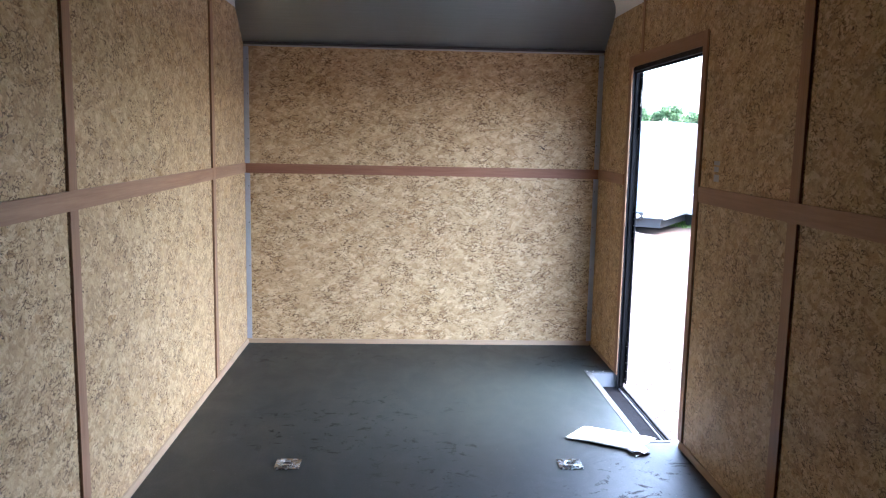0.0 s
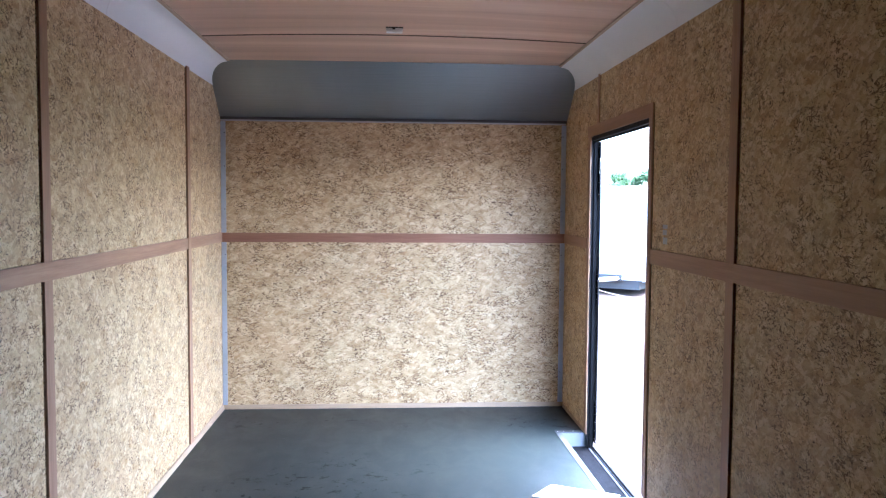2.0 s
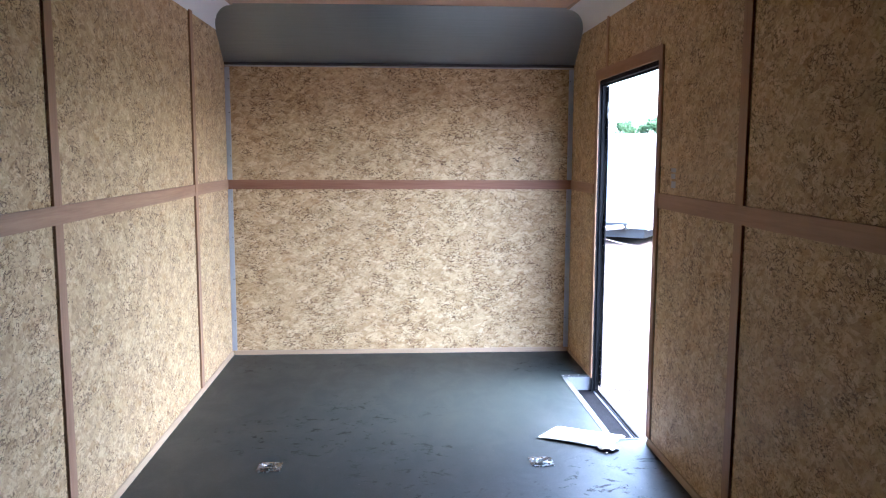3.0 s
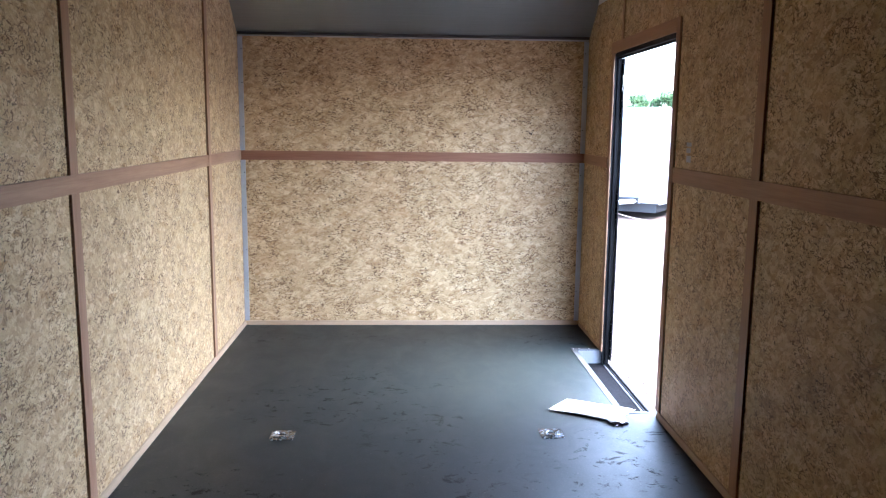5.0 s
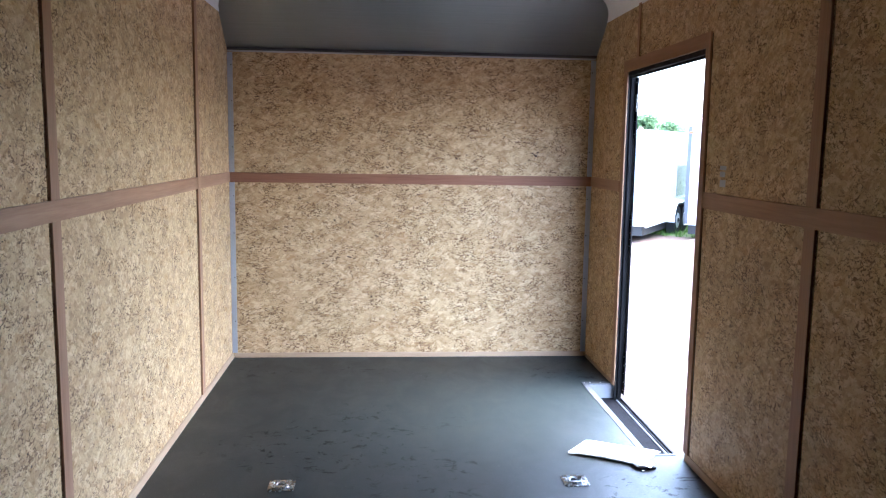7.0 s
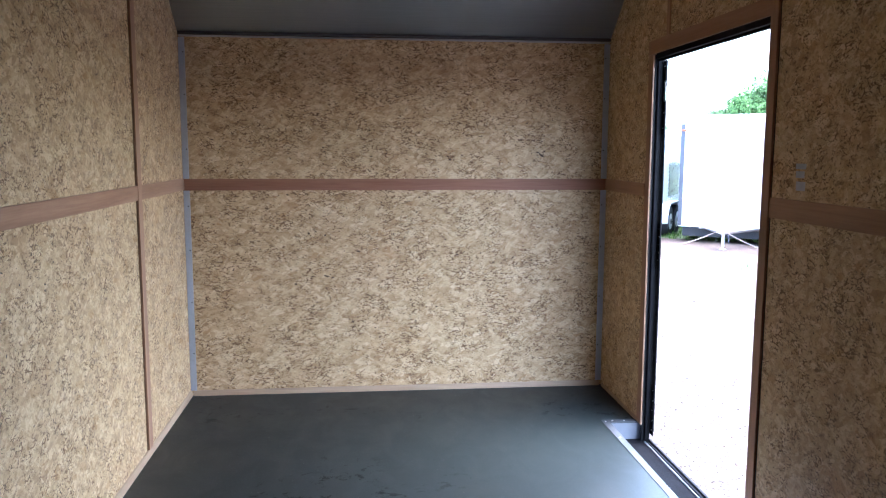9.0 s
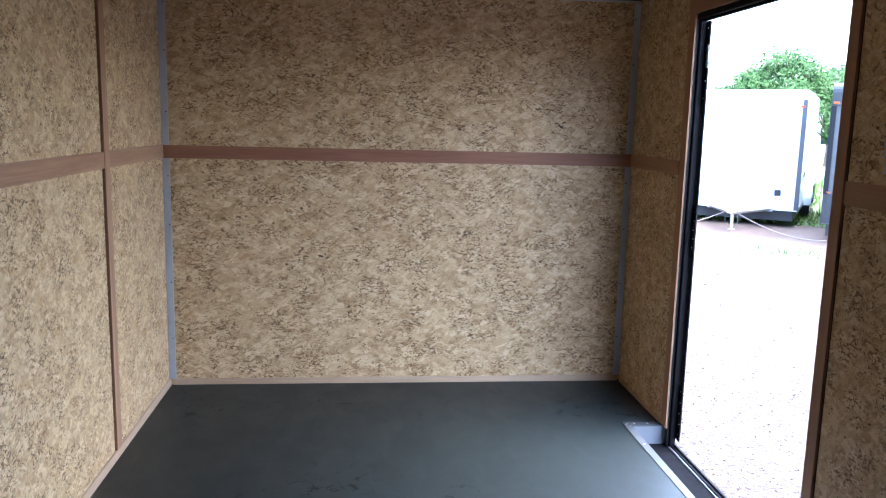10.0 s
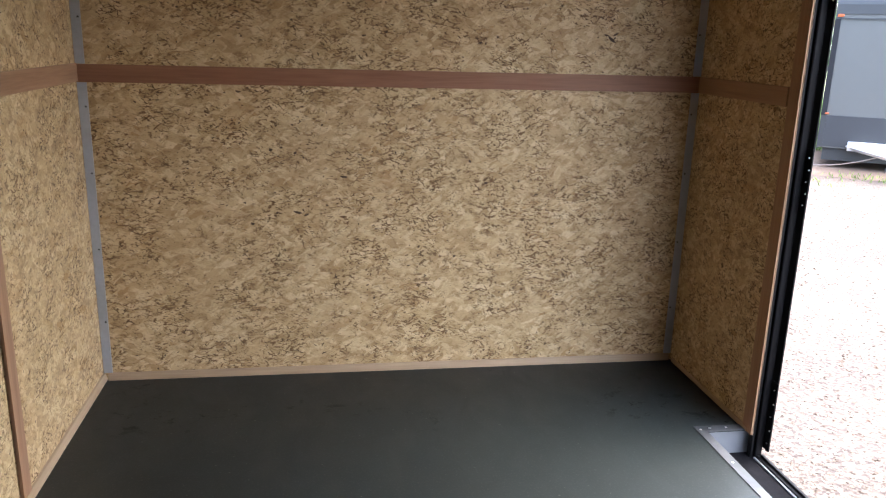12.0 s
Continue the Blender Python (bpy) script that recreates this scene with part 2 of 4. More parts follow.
RAIL_DARK = plain("dull_dark_rail", (0.07, 0.07, 0.075), 0.5, 0.3, 0.1, relief=0)
GALV = plain("galvanised_angle", (0.46, 0.50, 0.58), 0.45, 0.55, 0.15, 60)
TRIM = plain("scratched_aluminium_trim", (0.105, 0.112, 0.122), 0.55, 0.5, 0.45, 70)
PLATE = plain("pale_grey_metal_plate", (0.155, 0.165, 0.185), 0.5, 0.3, 0.14, 30)
BLACK = plain("black_painted_door_frame", (0.004, 0.004, 0.005), 0.55, 0, 0.25, 30, 0.1, 0.12)
SEAL = plain("black_rubber_seal", (0.008, 0.008, 0.008), 0.7, spec=0.2)
TREAD = plain("dark_step_tread", (0.006, 0.006, 0.0075), 0.9, 0, 0.5, 220, 0.5, 0.05)
DARK = plain("dark_wall_cavity", (0.02, 0.017, 0.015), 0.9)
ZINC = plain("zinc_plated_steel", (0.52, 0.56, 0.60), 0.26, 1.0, 0.35, 60)
SCREW = plain("bright_screw_head", (0.75, 0.75, 0.75), 0.3, 1.0)
PAPER = plain("white_paper", (0.82, 0.82, 0.80), 0.6, 0, 0.02)
WHITE = plain("white_trailer_skin", (0.80, 0.81, 0.82), 0.25, 0, 0.03, 10, 0.02)
GREY = plain("grey_trailer_skin", (0.084, 0.086, 0.084), 0.35, 0, 0.05, 6, 0.03)
CHAR = plain("charcoal_trailer_skin", (0.030, 0.032, 0.036), 0.35, 0, 0.08, 8, 0.03)
POST = plain("dull_corner_aluminium", (0.10, 0.105, 0.12), 0.4, 0.5, 0.1, relief=0)
DARK_POST = plain("black_corner_trim", (0.010, 0.010, 0.013), 0.5, 0, 0.1, relief=0, spec=0.25)
SILVER = plain("silvery_white_skin", (0.34, 0.36, 0.38), 0.22, 0.15, 0.05, 6, 0)
STEEL = plain("black_chassis_steel", (0.02, 0.02, 0.02), 0.6)
ALU = plain("silver_tongue_paint", (0.68, 0.69, 0.70), 0.35, 0.5, 0.1)
TYRE = plain("tyre_rubber", (0.02, 0.02, 0.021), 0.85)
RED = plain("red_marker_lens", (0.36, 0.085, 0.025), 0.3)
ROPE = plain("pale_cable_cover", (0.26, 0.20, 0.17), 0.6)
GRAVEL = gravel("pale_gravel_ground", ((0.058, 0.042, 0.032), (0.096, 0.074, 0.058), (0.155, 0.129, 0.106), (0.078, 0.053, 0.039), (0.045, 0.027, 0.017)), 38)
GRASS_SOIL = gravel("grassy_soil", ((0.08, 0.13, 0.03), (0.12, 0.18, 0.05), (0.20, 0.24, 0.08), (0.26, 0.26, 0.10), (0.10, 0.15, 0.04)), 9)
STONES = stone_mix()
BLADES = leafy("grass_blades", (0.05, 0.12, 0.02), (0.22, 0.30, 0.08))
LEAF = leafy("green_leaves", (0.030, 0.066, 0.016), (0.095, 0.165, 0.050))
LEAF_FAR = leafy("dull_far_leaves", (0.042, 0.072, 0.030), (0.085, 0.128, 0.055))
BARK = plain("grey_brown_bark", (0.14, 0.10, 0.075), 0.9, 0, 0.3, 30, 0.4)
HOUSE = plain("cream_house_render", (0.66, 0.64, 0.58), 0.8)
ROOF = plain("brown_roof_tiles", (0.20, 0.13, 0.10), 0.8, 0, 0.3)
PANE = plain("dark_window_glass", (0.012, 0.016, 0.018), 0.3, 0, 0.1, 10, 0, 0.25)
# green put into the glass colour for the greenery it reflects
PANE_REFLECT = plain("glass_green_reflection", (0.035, 0.045, 0.02), 0.3, 0, 0.4, 14, 0, 0.25)


# ---- mesh helpers ----
def link(name, bm, mat, parent=None, label="", smooth=False):
    me = bpy.data.meshes.new(name)
    if smooth:
        bm.normal_update()
        for f in bm.faces:
            f.smooth = True
        for e in bm.edges:
            e.smooth = len(e.link_faces) == 2 and e.calc_face_angle(0.0) < 0.7
    bm.normal_update()
    bm.to_mesh(me)
    bm.free()
    me.materials.append(mat)
    ob = new(name, me)
    if parent is not None:
        ob.parent = parent
    return tagged(ob, label)


def part(name, bm, mat, parent, label="", smooth=False):
    return link(name, bm, mat, parent, label, smooth)


def box(x0, x1, y0, y1, z0, z1, bevel=0.0, bm=None):
    bm = bm or bmesh.new()
    made = bmesh.ops.create_cube(bm, size=1.0)["verts"]
    for v in made:
        v.co = Vector((x0 + (v.co.x + 0.5) * (x1 - x0), y0 + (v.co.y + 0.5) * (y1 - y0), z0 + (v.co.z + 0.5) * (z1 - z0)))
    if bevel:
        edges = {e for v in made for e in v.link_edges}
        bmesh.ops.bevel(bm, geom=list(edges), offset=bevel, segments=2, affect="EDGES", profile=0.6)
    return bm


def rod(a, b, r0, r1=None, sides=10, bm=None):
    bm = bm or bmesh.new()
    a, b = Vector(a), Vector(b)
    turn = (b - a).to_track_quat("Z", "Y").to_matrix().to_4x4()
    bmesh.ops.create_cone(bm, cap_ends=True, segments=sides, radius1=r0, radius2=r0 if r1 is None else r1, depth=(b - a).length,
                          matrix=Matrix.Translation((a + b) / 2) @ turn)
    return bm


def ball(place, r, flat=1.0, bm=None, sub=2):
    bm = bm or bmesh.new()
    bmesh.ops.create_icosphere(bm, subdivisions=sub, radius=r, matrix=Matrix.Translation(place) @ Matrix.Diagonal((1, 1, flat, 1)))
    return bm


def prism(profile, along, a, b, bm=None):
    """A closed outline (two numbers a corner) drawn out along x or y from a to b."""
    bm = bm or bmesh.new()
    put = (lambda p, s: (s, p[0], p[1])) if along == "x" else (lambda p, s: (p[0], s, p[1])) if along in ("y", "front") else (lambda p, s: (p[0], p[1], s))
    first = [bm.verts.new(put(p, a)) for p in profile]
    last = [bm.verts.new(put(p, b)) for p in profile]
    n = len(profile)
    for i in range(n):
        bm.faces.new((first[i], first[(i + 1) % n], last[(i + 1) % n], last[i]))
    bm.faces.new(first[::-1])
    bm.faces.new(last)
    bmesh.ops.recalc_face_normals(bm, faces=bm.faces)
    return bm


def tube(points, radius, name, mat, parent=None):
    cu = bpy.data.curves.new(name, "CURVE")
    cu.dimensions, cu.bevel_depth, cu.bevel_resolution = "3D", radius, 2
    sp = cu.splines.new("POLY")
    sp.points.add(len(points) - 1)
    for q, p in zip(sp.points, points):
        q.co = (*p, 1)
    ob = new(name, cu)
    deps = bpy.context.evaluated_depsgraph_get()
    me = bpy.data.meshes.new_from_object(ob.evaluated_get(deps))
    bpy.data.objects.remove(ob)
    me.materials.clear()
    me.materials.append(mat)
    ob = new(name, me)
    if parent is not None:
        ob.parent = parent
    return ob


def thing(name, m, label, category, group="", kind=""):
    e = new(name)
    e.empty_display_size = 0.1
    e.matrix_world = m
    return tagged(e, label, category, group, kind)


# ---- the trailer's shell ----
WX, WY, REAR = 1.22, 5.408, -1.9
SEAM_A, SEAM_B, SEAM_C = 4.492, 2.594, 2.594
Z_BAND, Z_TOP, Z_CEIL = (1.189, 1.254), 2.243, 2.385
WELL_X, WELL_Y = (1.067, 1.235), (3.62, 4.737)
WELL_Z = -0.09
DOOR_Y, DOOR_TOP = (3.572, 4.698), 1.889
GROUND = -0.50

# floor sheet with a notch for the step well
bm = bmesh.new()
outline = [(-1.23, REAR), (1.23, REAR), (1.23, WELL_Y[0]), (WELL_X[0], WELL_Y[0]), (WELL_X[0], WELL_Y[1]), (1.23, WELL_Y[1]), (1.23, WY + 0.01), (-1.23, WY + 0.01)]
prism(outline, "z", -0.045, 0.0, bm)
tagged(link("floor", bm, FLOOR), "charcoal coated sheet floor with scuffs and dust", "floor", kind="structure")
under = tagged(link("chassis", box(-1.0, -0.9, REAR, WY, -0.2, -0.05), STEEL), "black steel chassis rails under the floor", "chassis", kind="structure")
part("rail", box(0.9, 1.0, REAR, WY, -0.2, -0.05), STEEL, under)
for yy in (1.2, 2.2):
    part("wheel", rod((-1.18, yy, GROUND + 0.33), (-0.98, yy, GROUND + 0.33), 0.33, sides=24), TYRE, under)
    part("wheel", rod((0.98, yy, GROUND + 0.33), (1.18, yy, GROUND + 0.33), 0.33, sides=24), TYRE, under)
part("axle", box(-1.0, 1.0, 1.15, 1.25, -0.28, -0.2), STEEL, under)


def wall_left():
    w = tagged(link("wall_left", box(-1.32, -1.232, REAR, WY + 0.1, -0.25, 2.62), DARK), "side wall lined with wood-flake sheets and brown strips", "wall", kind="structure")
    lo, hi, top = Z_BAND[0] + 0.03, Z_BAND[0] + 0.034, Z_TOP + 0.03
    for y0, y1 in ((REAR, SEAM_B - 0.010), (SEAM_B + 0.01, SEAM_A - 0.008), (SEAM_A + 0.01, WY)):
        part("panel", box(-1.232, -WX, y0, y1, 0.0, lo, 0.0008), BOARD_Z, w)
        part("panel", box(-1.232, -WX, y0, y1, hi, top, 0.0008), BOARD_Z, w)
    for y0, y1 in ((REAR, SEAM_A - 0.001), (SEAM_A + 0.061, WY - 0.001)):
        part("strip", box(-WX - 0.001, -WX + 0.0085, y0, y1, Z_BAND[0] + 0.002, Z_BAND[1] + 0.003, 0.001), STRIP_Y, w, "brown horizontal joint strip")
    part("strip", box(-WX - 0.001, -WX + 0.0075, SEAM_B, SEAM_B + 0.064, 0.03, Z_TOP + 0.01, 0.001), STRIP_Z, w, "brown upright joint strip")
    part("strip", box(-WX - 0.001, -WX + 0.0095, SEAM_A, SEAM_A + 0.060, 0.03, Z_TOP + 0.01, 0.001), STRIP_Z, w, "brown upright joint strip")


def wall_right():
    d0, d1 = DOOR_Y
    bm = box(1.232, 1.261, REAR, d0 - 0.012, -0.25, 2.62)
    box(1.232, 1.261, d1 + 0.012, WY + 0.1, -0.25, 2.62, bm=bm)
    box(1.232, 1.261, d0 - 0.012, d1 + 0.012, DOOR_TOP - 0.012, 2.62, bm=bm)
    box(1.232, 1.261, d0 - 0.02, d1 + 0.02, -0.25, WELL_Z - 0.03, bm=bm)
    w = tagged(link("wall_right", bm, DARK), "side wall lined with wood-flake sheets around an open doorway", "wall", kind="structure")
    lo, hi, top = Z_BAND[0] + 0.03, Z_BAND[0] + 0.034, Z_TOP + 0.03
    for y0, y1 in ((REAR, SEAM_C - 0.011), (SEAM_C + 0.01, d0 - 0.01), (d1 + 0.004, WY)):
        part("panel", box(WX, 1.232, y0, y1, 0.0, lo, 0.0008), BOARD_Z, w)
        part("panel", box(WX, 1.232, y0, y1, hi, top, 0.0008), BOARD_Z, w)
    part("panel", box(WX, 1.232, d0 - 0.006, SEAM_A - 0.008, DOOR_TOP + 0.01, top, 0.0008), BOARD_Z, w)
    part("panel", box(WX, 1.232, SEAM_A + 0.004, d1 + 0.002, DOOR_TOP + 0.01, top, 0.0008), BOARD_Z, w)
    part("panel_edge", box(WX + 0.0015, 1.2225, d1 - 0.002, d1 + 0.003, 0.0, DOOR_TOP), RAW_EDGE, w, "pale raw sheet edge at the doorway")
    for y0, y1 in ((REAR, d0 - 0.060), (d1 + 0.064, WY - 0.001)):
        part("strip", box(WX - 0.0085, WX + 0.001, y0, y1, *(Z_BAND if y0 > d1 else (1.187, 1.258)), 0.001), STRIP_Y, w, "brown horizontal joint strip")
    part("strip", box(WX - 0.0075, WX + 0.001, SEAM_C, SEAM_C + 0.066, 0.03, Z_TOP + 0.01, 0.001), STRIP_Z, w, "brown upright joint strip")
    part("strip", box(WX - 0.006, WX + 0.001, SEAM_A + 0.012, SEAM_A + 0.048, DOOR_TOP + 0.07, Z_TOP + 0.01, 0.001), STRIP_Z, w, "brown upright joint strip")
    # casing round the doorway
    c = tagged(link("door_casing", box(WX - 0.008, WX + 0.001, d0 - 0.052, d0, 0.03, DOOR_TOP + 0.068, 0.001), STRIP_Z), "brown wooden casing round the side doorway", "door casing", kind="structure")
    part("casing_head", box(WX - 0.008, WX + 0.001, d0 + 0.001, d1 + 0.062, DOOR_TOP + 0.002, DOOR_TOP + 0.068, 0.001), STRIP_Y, c)
    part("casing_side", box(WX - 0.0045, WX + 0.001, d1 + 0.001, d1 + 0.062, 0.0, DOOR_TOP + 0.001, 0.001), STRIP_Z, c)
    # dark strip laid on the sheet, drawn in for the casing's shadow line
    part("shadow_gap", box(WX - 0.0006, WX + 0.002, d0 - 0.059, d0 - 0.053, 0.03, DOOR_TOP + 0.06), DARK, c)


def wall_front():
    w = tagged(link("wall_front", box(-1.232, 1.232, WY + 0.012, WY + 0.1, -0.25, 2.62), DARK), "end wall lined with two wide wood-flake sheets", "wall", kind="structure")
    part("panel", box(-1.231, 1.231, WY, WY + 0.012, 0.0, Z_BAND[0] + 0.03, 0.0008), BOARD_X, w)
    part("panel", box(-1.231, 1.231, WY, WY + 0.012, Z_BAND[0] + 0.034, 2.08, 0.0008), BOARD_X, w)
    part("strip", box(-WX + 0.007, WX - 0.007, WY - 0.008, WY + 0.001, *Z_BAND, 0.001), RED_X, w, "reddish brown horizontal joint strip")
    # loose dark slivers and knots that catch the eye in the sheets
    for x, z, size, turn in ((0.822, 1.392, 0.040, -38), (0.838, 1.412, 0.026, 30), (0.800, 1.408, 0.022, -12), (0.095, 1.063, 0.012, 70), (-0.435, 0.930, 0.013, 20), (0.262, 0.900, 0.013, -50), (0.210, 0.501, 0.012, 10), (-0.040, 0.934, 0.010, 80), (-0.247, 0.836, 0.030, -8), (-0.430, 0.692, 0.034, -14), (-0.395, 0.682, 0.022, 18)):
        wide = size * (0.28 if size > 0.02 else 0.7)
        ring = [(size * math.cos(a) * (1 + 0.2 * math.sin(3 * a)) / 2, wide * math.sin(a) / 2) for a in (k * math.pi / 6 for k in range(12))]
        c, d = math.cos(radians(turn)), math.sin(radians(turn))
        part("dark_sliver", prism([(x + p[0] * c - p[1] * d, z + p[0] * d + p[1] * c) for p in ring], "front", WY - 0.0012, WY + 0.001), KNOT, w, "dark brown sliver in the sheet")


wall_left(), wall_right(), wall_front()

# rear end: an unseen wall closing the trailer behind the camera, dark against bounced light
tagged(link("wall_rear", box(-1.32, 1.261, REAR - 0.08, REAR, -0.25, 2.62), FLOOR), "unseen plain rear wall, given the dark floor coat to cut bounced light", "wall", kind="structure")

# bowed ceiling of veneer sheets with open joints
bm = bmesh.new()


def crown(x, y=3.0):
    # the bow of the ceiling dies away towards the end wall
    return Z_CEIL + 0.026 * (1 - (x / 1.1) ** 2) * min(1, max(0, (WY - 0.385 - y) / 0.7))


joints = [REAR, -0.58, 0.64, 1.86, 3.08, 4.30, 4.65, WY - 0.18]
xs = [-1.13 + 2.26 * i / 16 for i in range(17)]
for y0, y1 in zip(joints[:-1], joints[1:]):
    rows = []
    for y in (y0 + (0 if y0 == 4.65 else 0.004), y1 - (0 if y1 == 4.65 else 0.004)):
        rows.append([(bm.verts.new((x, y, crown(x, y))), bm.verts.new((x, y, crown(x, y) + 0.005))) for x in xs])
    for i in range(16):
        (a, au), (b, bu) = rows[0][i], rows[0][i + 1]
        (c, cu_), (d, du) = rows[1][i], rows[1][i + 1]
        bm.faces.new((a, c, d, b)), bm.faces.new((au, bu, du, cu_)), bm.faces.new((a, b, bu, au)), bm.faces.new((c, cu_, du, d))
tagged(link("ceiling", bm, CEIL, smooth=False), "bowed ceiling of streaky brown veneer sheets with thin joints", "ceiling", kind="structure")
# dark strips added to draw the shadow line along two ceiling joints
JOINT = plain("ceiling_joint_shade", (0.075, 0.045, 0.032), 0.7)
for yj in (4.30, 3.08):
    bm = bmesh.new()
    for i in range(16):
        a, b = xs[i] * 0.955, xs[i + 1] * 0.955
        vs = [bm.verts.new((x, y, crown(x, yj) + z)) for z in (-0.003, 0.004) for x, y in ((a, yj - 0.008), (b, yj - 0.008), (b, yj + 0.008), (a, yj + 0.008))]
        for f in ((3, 2, 1, 0), (4, 5, 6, 7), (0, 1, 5, 4), (2, 3, 7, 6), (1, 2, 6, 5), (3, 0, 4, 7)):
            bm.faces.new([vs[q] for q in f])
    tagged(link("trim_joint_shade", bm, JOINT), "thin dark strip standing in for the shadow line at a ceiling joint", "ceiling joint", kind="structure")
tagged(link("roof", box(-1.34, 1.34, REAR - 0.1, WY + 0.12, 2.50, 2.66, 0.02), WHITE), "plain roof over the trailer", "roof", kind="structure")


def cove_profile(side, n=8):
    pts = []
    for i in range(n + 1):
        a = radians(90 * i / n)
        # concave curve from the wall up to the ceiling
        pts.append((side * (WX - 0.002 - 0.128 * (1 - math.cos(a)) ** 0.9), Z_TOP + 0.132 * math.sin(a) ** 0.9))
    back = [(p[0] + side * 0.004, p[1] + 0.004) for p in pts[::-1]]
    return pts + back


for side, nm in ((-1, "trim_cove_left"), (1, "trim_cove_right")):
    pieces = ((REAR, 0.80), (0.803, 3.24), (3.243, WY - 0.10))
    first = tagged(link(nm, prism(cove_profile(side), "y", *pieces[2]), COVE, smooth=True), "white curved cove between wall and ceiling", "cove", kind="structure")
    for a, b in pieces[:2]:
        part("cove_piece", prism(cove_profile(side), "y", a, b), COVE, first, smooth=True)
    part("cove_lip", box(min(side * 1.09, side * 1.075), max(side * 1.09, side * 1.075), REAR, WY - 0.3, Z_CEIL - 0.007, Z_CEIL + 0.004), RAW_EDGE, first, "thin pale bead under the cove")

# curved metal sheet over the end wall
profile = []
for i in range(7):
    f = i / 6
    profile.append((WY - 0.002 - 0.388 * f, 2.058 + 0.329 * f - 0.004 * math.sin(math.pi * f)))
profile += [(p[0] + 0.004, p[1] + 0.003) for p in profile[::-1]]
bm = bmesh.new()
across = [-1.222 + 2.444 * k / 24 for k in range(25)]
n = len(profile)
sections = [[bm.verts.new((x, p[0], p[1])) for p in profile] for x in across]
for one, two in zip(sections[:-1], sections[1:]):
    for k in range(n):
        bm.faces.new((one[k], one[(k + 1) % n], two[(k + 1) % n], two[k]))
bm.faces.new(sections[0][::-1]), bm.faces.new(sections[-1])
bmesh.ops.recalc_face_normals(bm, faces=bm.faces)
head = tagged(link("trim_front_cove", bm, SHEET, smooth=True), "sloping grey metal sheet above the end wall", "metal cove", kind="structure")
part("rail", box(-1.218, 1.218, WY - 0.014, WY + 0.002, 2.044, 2.062, 0.002), RAIL_DARK, head, "dull dark metal rail")
part("rail_lip", box(-1.215, 1.215, WY - 0.006, WY + 0.002, 2.033, 2.043, 0.001), RAIL, head, "shiny thin lip under the rail")

# base trim and galvanised corners
bead = [(0, 0), (0.014, 0), (0.013, 0.010), (0.007, 0.028), (0, 0.030)]
tagged(link("baseboard_left", prism([(-WX + p[0], p[1]) for p in bead], "y", REAR, WY - 0.001), BASE_Y), "pale slim wooden base trim", "baseboard", kind="structure")
bb = tagged(link("baseboard_right", prism([(WX - p[0], p[1]) for p in bead], "y", REAR, DOOR_Y[0] - 0.03), BASE_Y), "pale slim wooden base trim", "baseboard", kind="structure")
part("base_end", prism([(WX - p[0] * 0.5, p[1] * 0.6) for p in bead], "y", DOOR_Y[1] + 0.035, WY - 0.027), BASE_Y, bb)
tagged(link("baseboard_front", prism([(WY - p[0], p[1]) for p in bead], "x", -WX + 0.02, WX - 0.013), BASE_X), "pale slim wooden base trim", "baseboard", kind="structure")
for side, nm in ((-1, "trim_corner_left"), (1, "trim_corner_right")):
    x0, x1 = sorted((side * (WX - 0.002), side * (WX - 0.036)))
    angle = tagged(link(nm, box(x0, x1, WY - 0.004, WY - 0.001, 0.03, Z_BAND[0] - 0.001), GALV), "grey galvanised metal angle in the corner", "corner trim", kind="structure")
    part("corner_upper", box(x0, x1, WY - 0.004, WY - 0.001, Z_BAND[1] + 0.001, 2.03), GALV, angle)
    for z in (0.25, 0.55, 0.85, 1.10, 1.42, 1.72, 1.95):
        part("screw", ball((side * (WX - 0.027), WY - 0.005, z), 0.004, 1, sub=1), STEEL, angle)

# ---- doorway: black frame, hinge leaves, step well ----
d0, d1 = DOOR_Y
ribs = [(1.223, d1 + 0.018), (1.223, d1 - 0.003), (1.230, d1 - 0.003), (1.230, d1 + 0.004), (1.238, d1 + 0.004), (1.238, d1 - 0.006), (1.2415, d1 - 0.009), (1.262, d1 - 0.009), (1.265, d1 - 0.006), (1.265, d1 + 0.03), (1.2615, d1 + 0.03), (1.2615, d1 + 0.018)]
dr = tagged(link("door_1", prism(ribs, "z", WELL_Z - 0.02, DOOR_TOP), BLACK), "black metal frame of the open side doorway", "door frame", kind="structure")
part("frame_side", prism([(p[0], d0 + d1 - p[1]) for p in ribs], "z", WELL_Z - 0.02, DOOR_TOP), BLACK, dr)
part("frame_head", box(1.2235, 1.265, d0, d1, DOOR_TOP - 0.022, DOOR_TOP, 0.002), BLACK, dr)
part("head_seal", box(1.238, 1.252, d0 + 0.02, d1 - 0.02, DOOR_TOP - 0.034, DOOR_TOP - 0.022, 0.002), SEAL, dr)
part("threshold", box(1.240, 1.272, d0, d1 - 0.01, WELL_Z - 0.022, WELL_Z + 0.012, 0.003), BLACK, dr)
part("sill_seal", box(1.252, 1.264, d0 + 0.01, d1 - 0.02, WELL_Z + 0.012, WELL_Z + 0.022, 0.003), SEAL, dr)
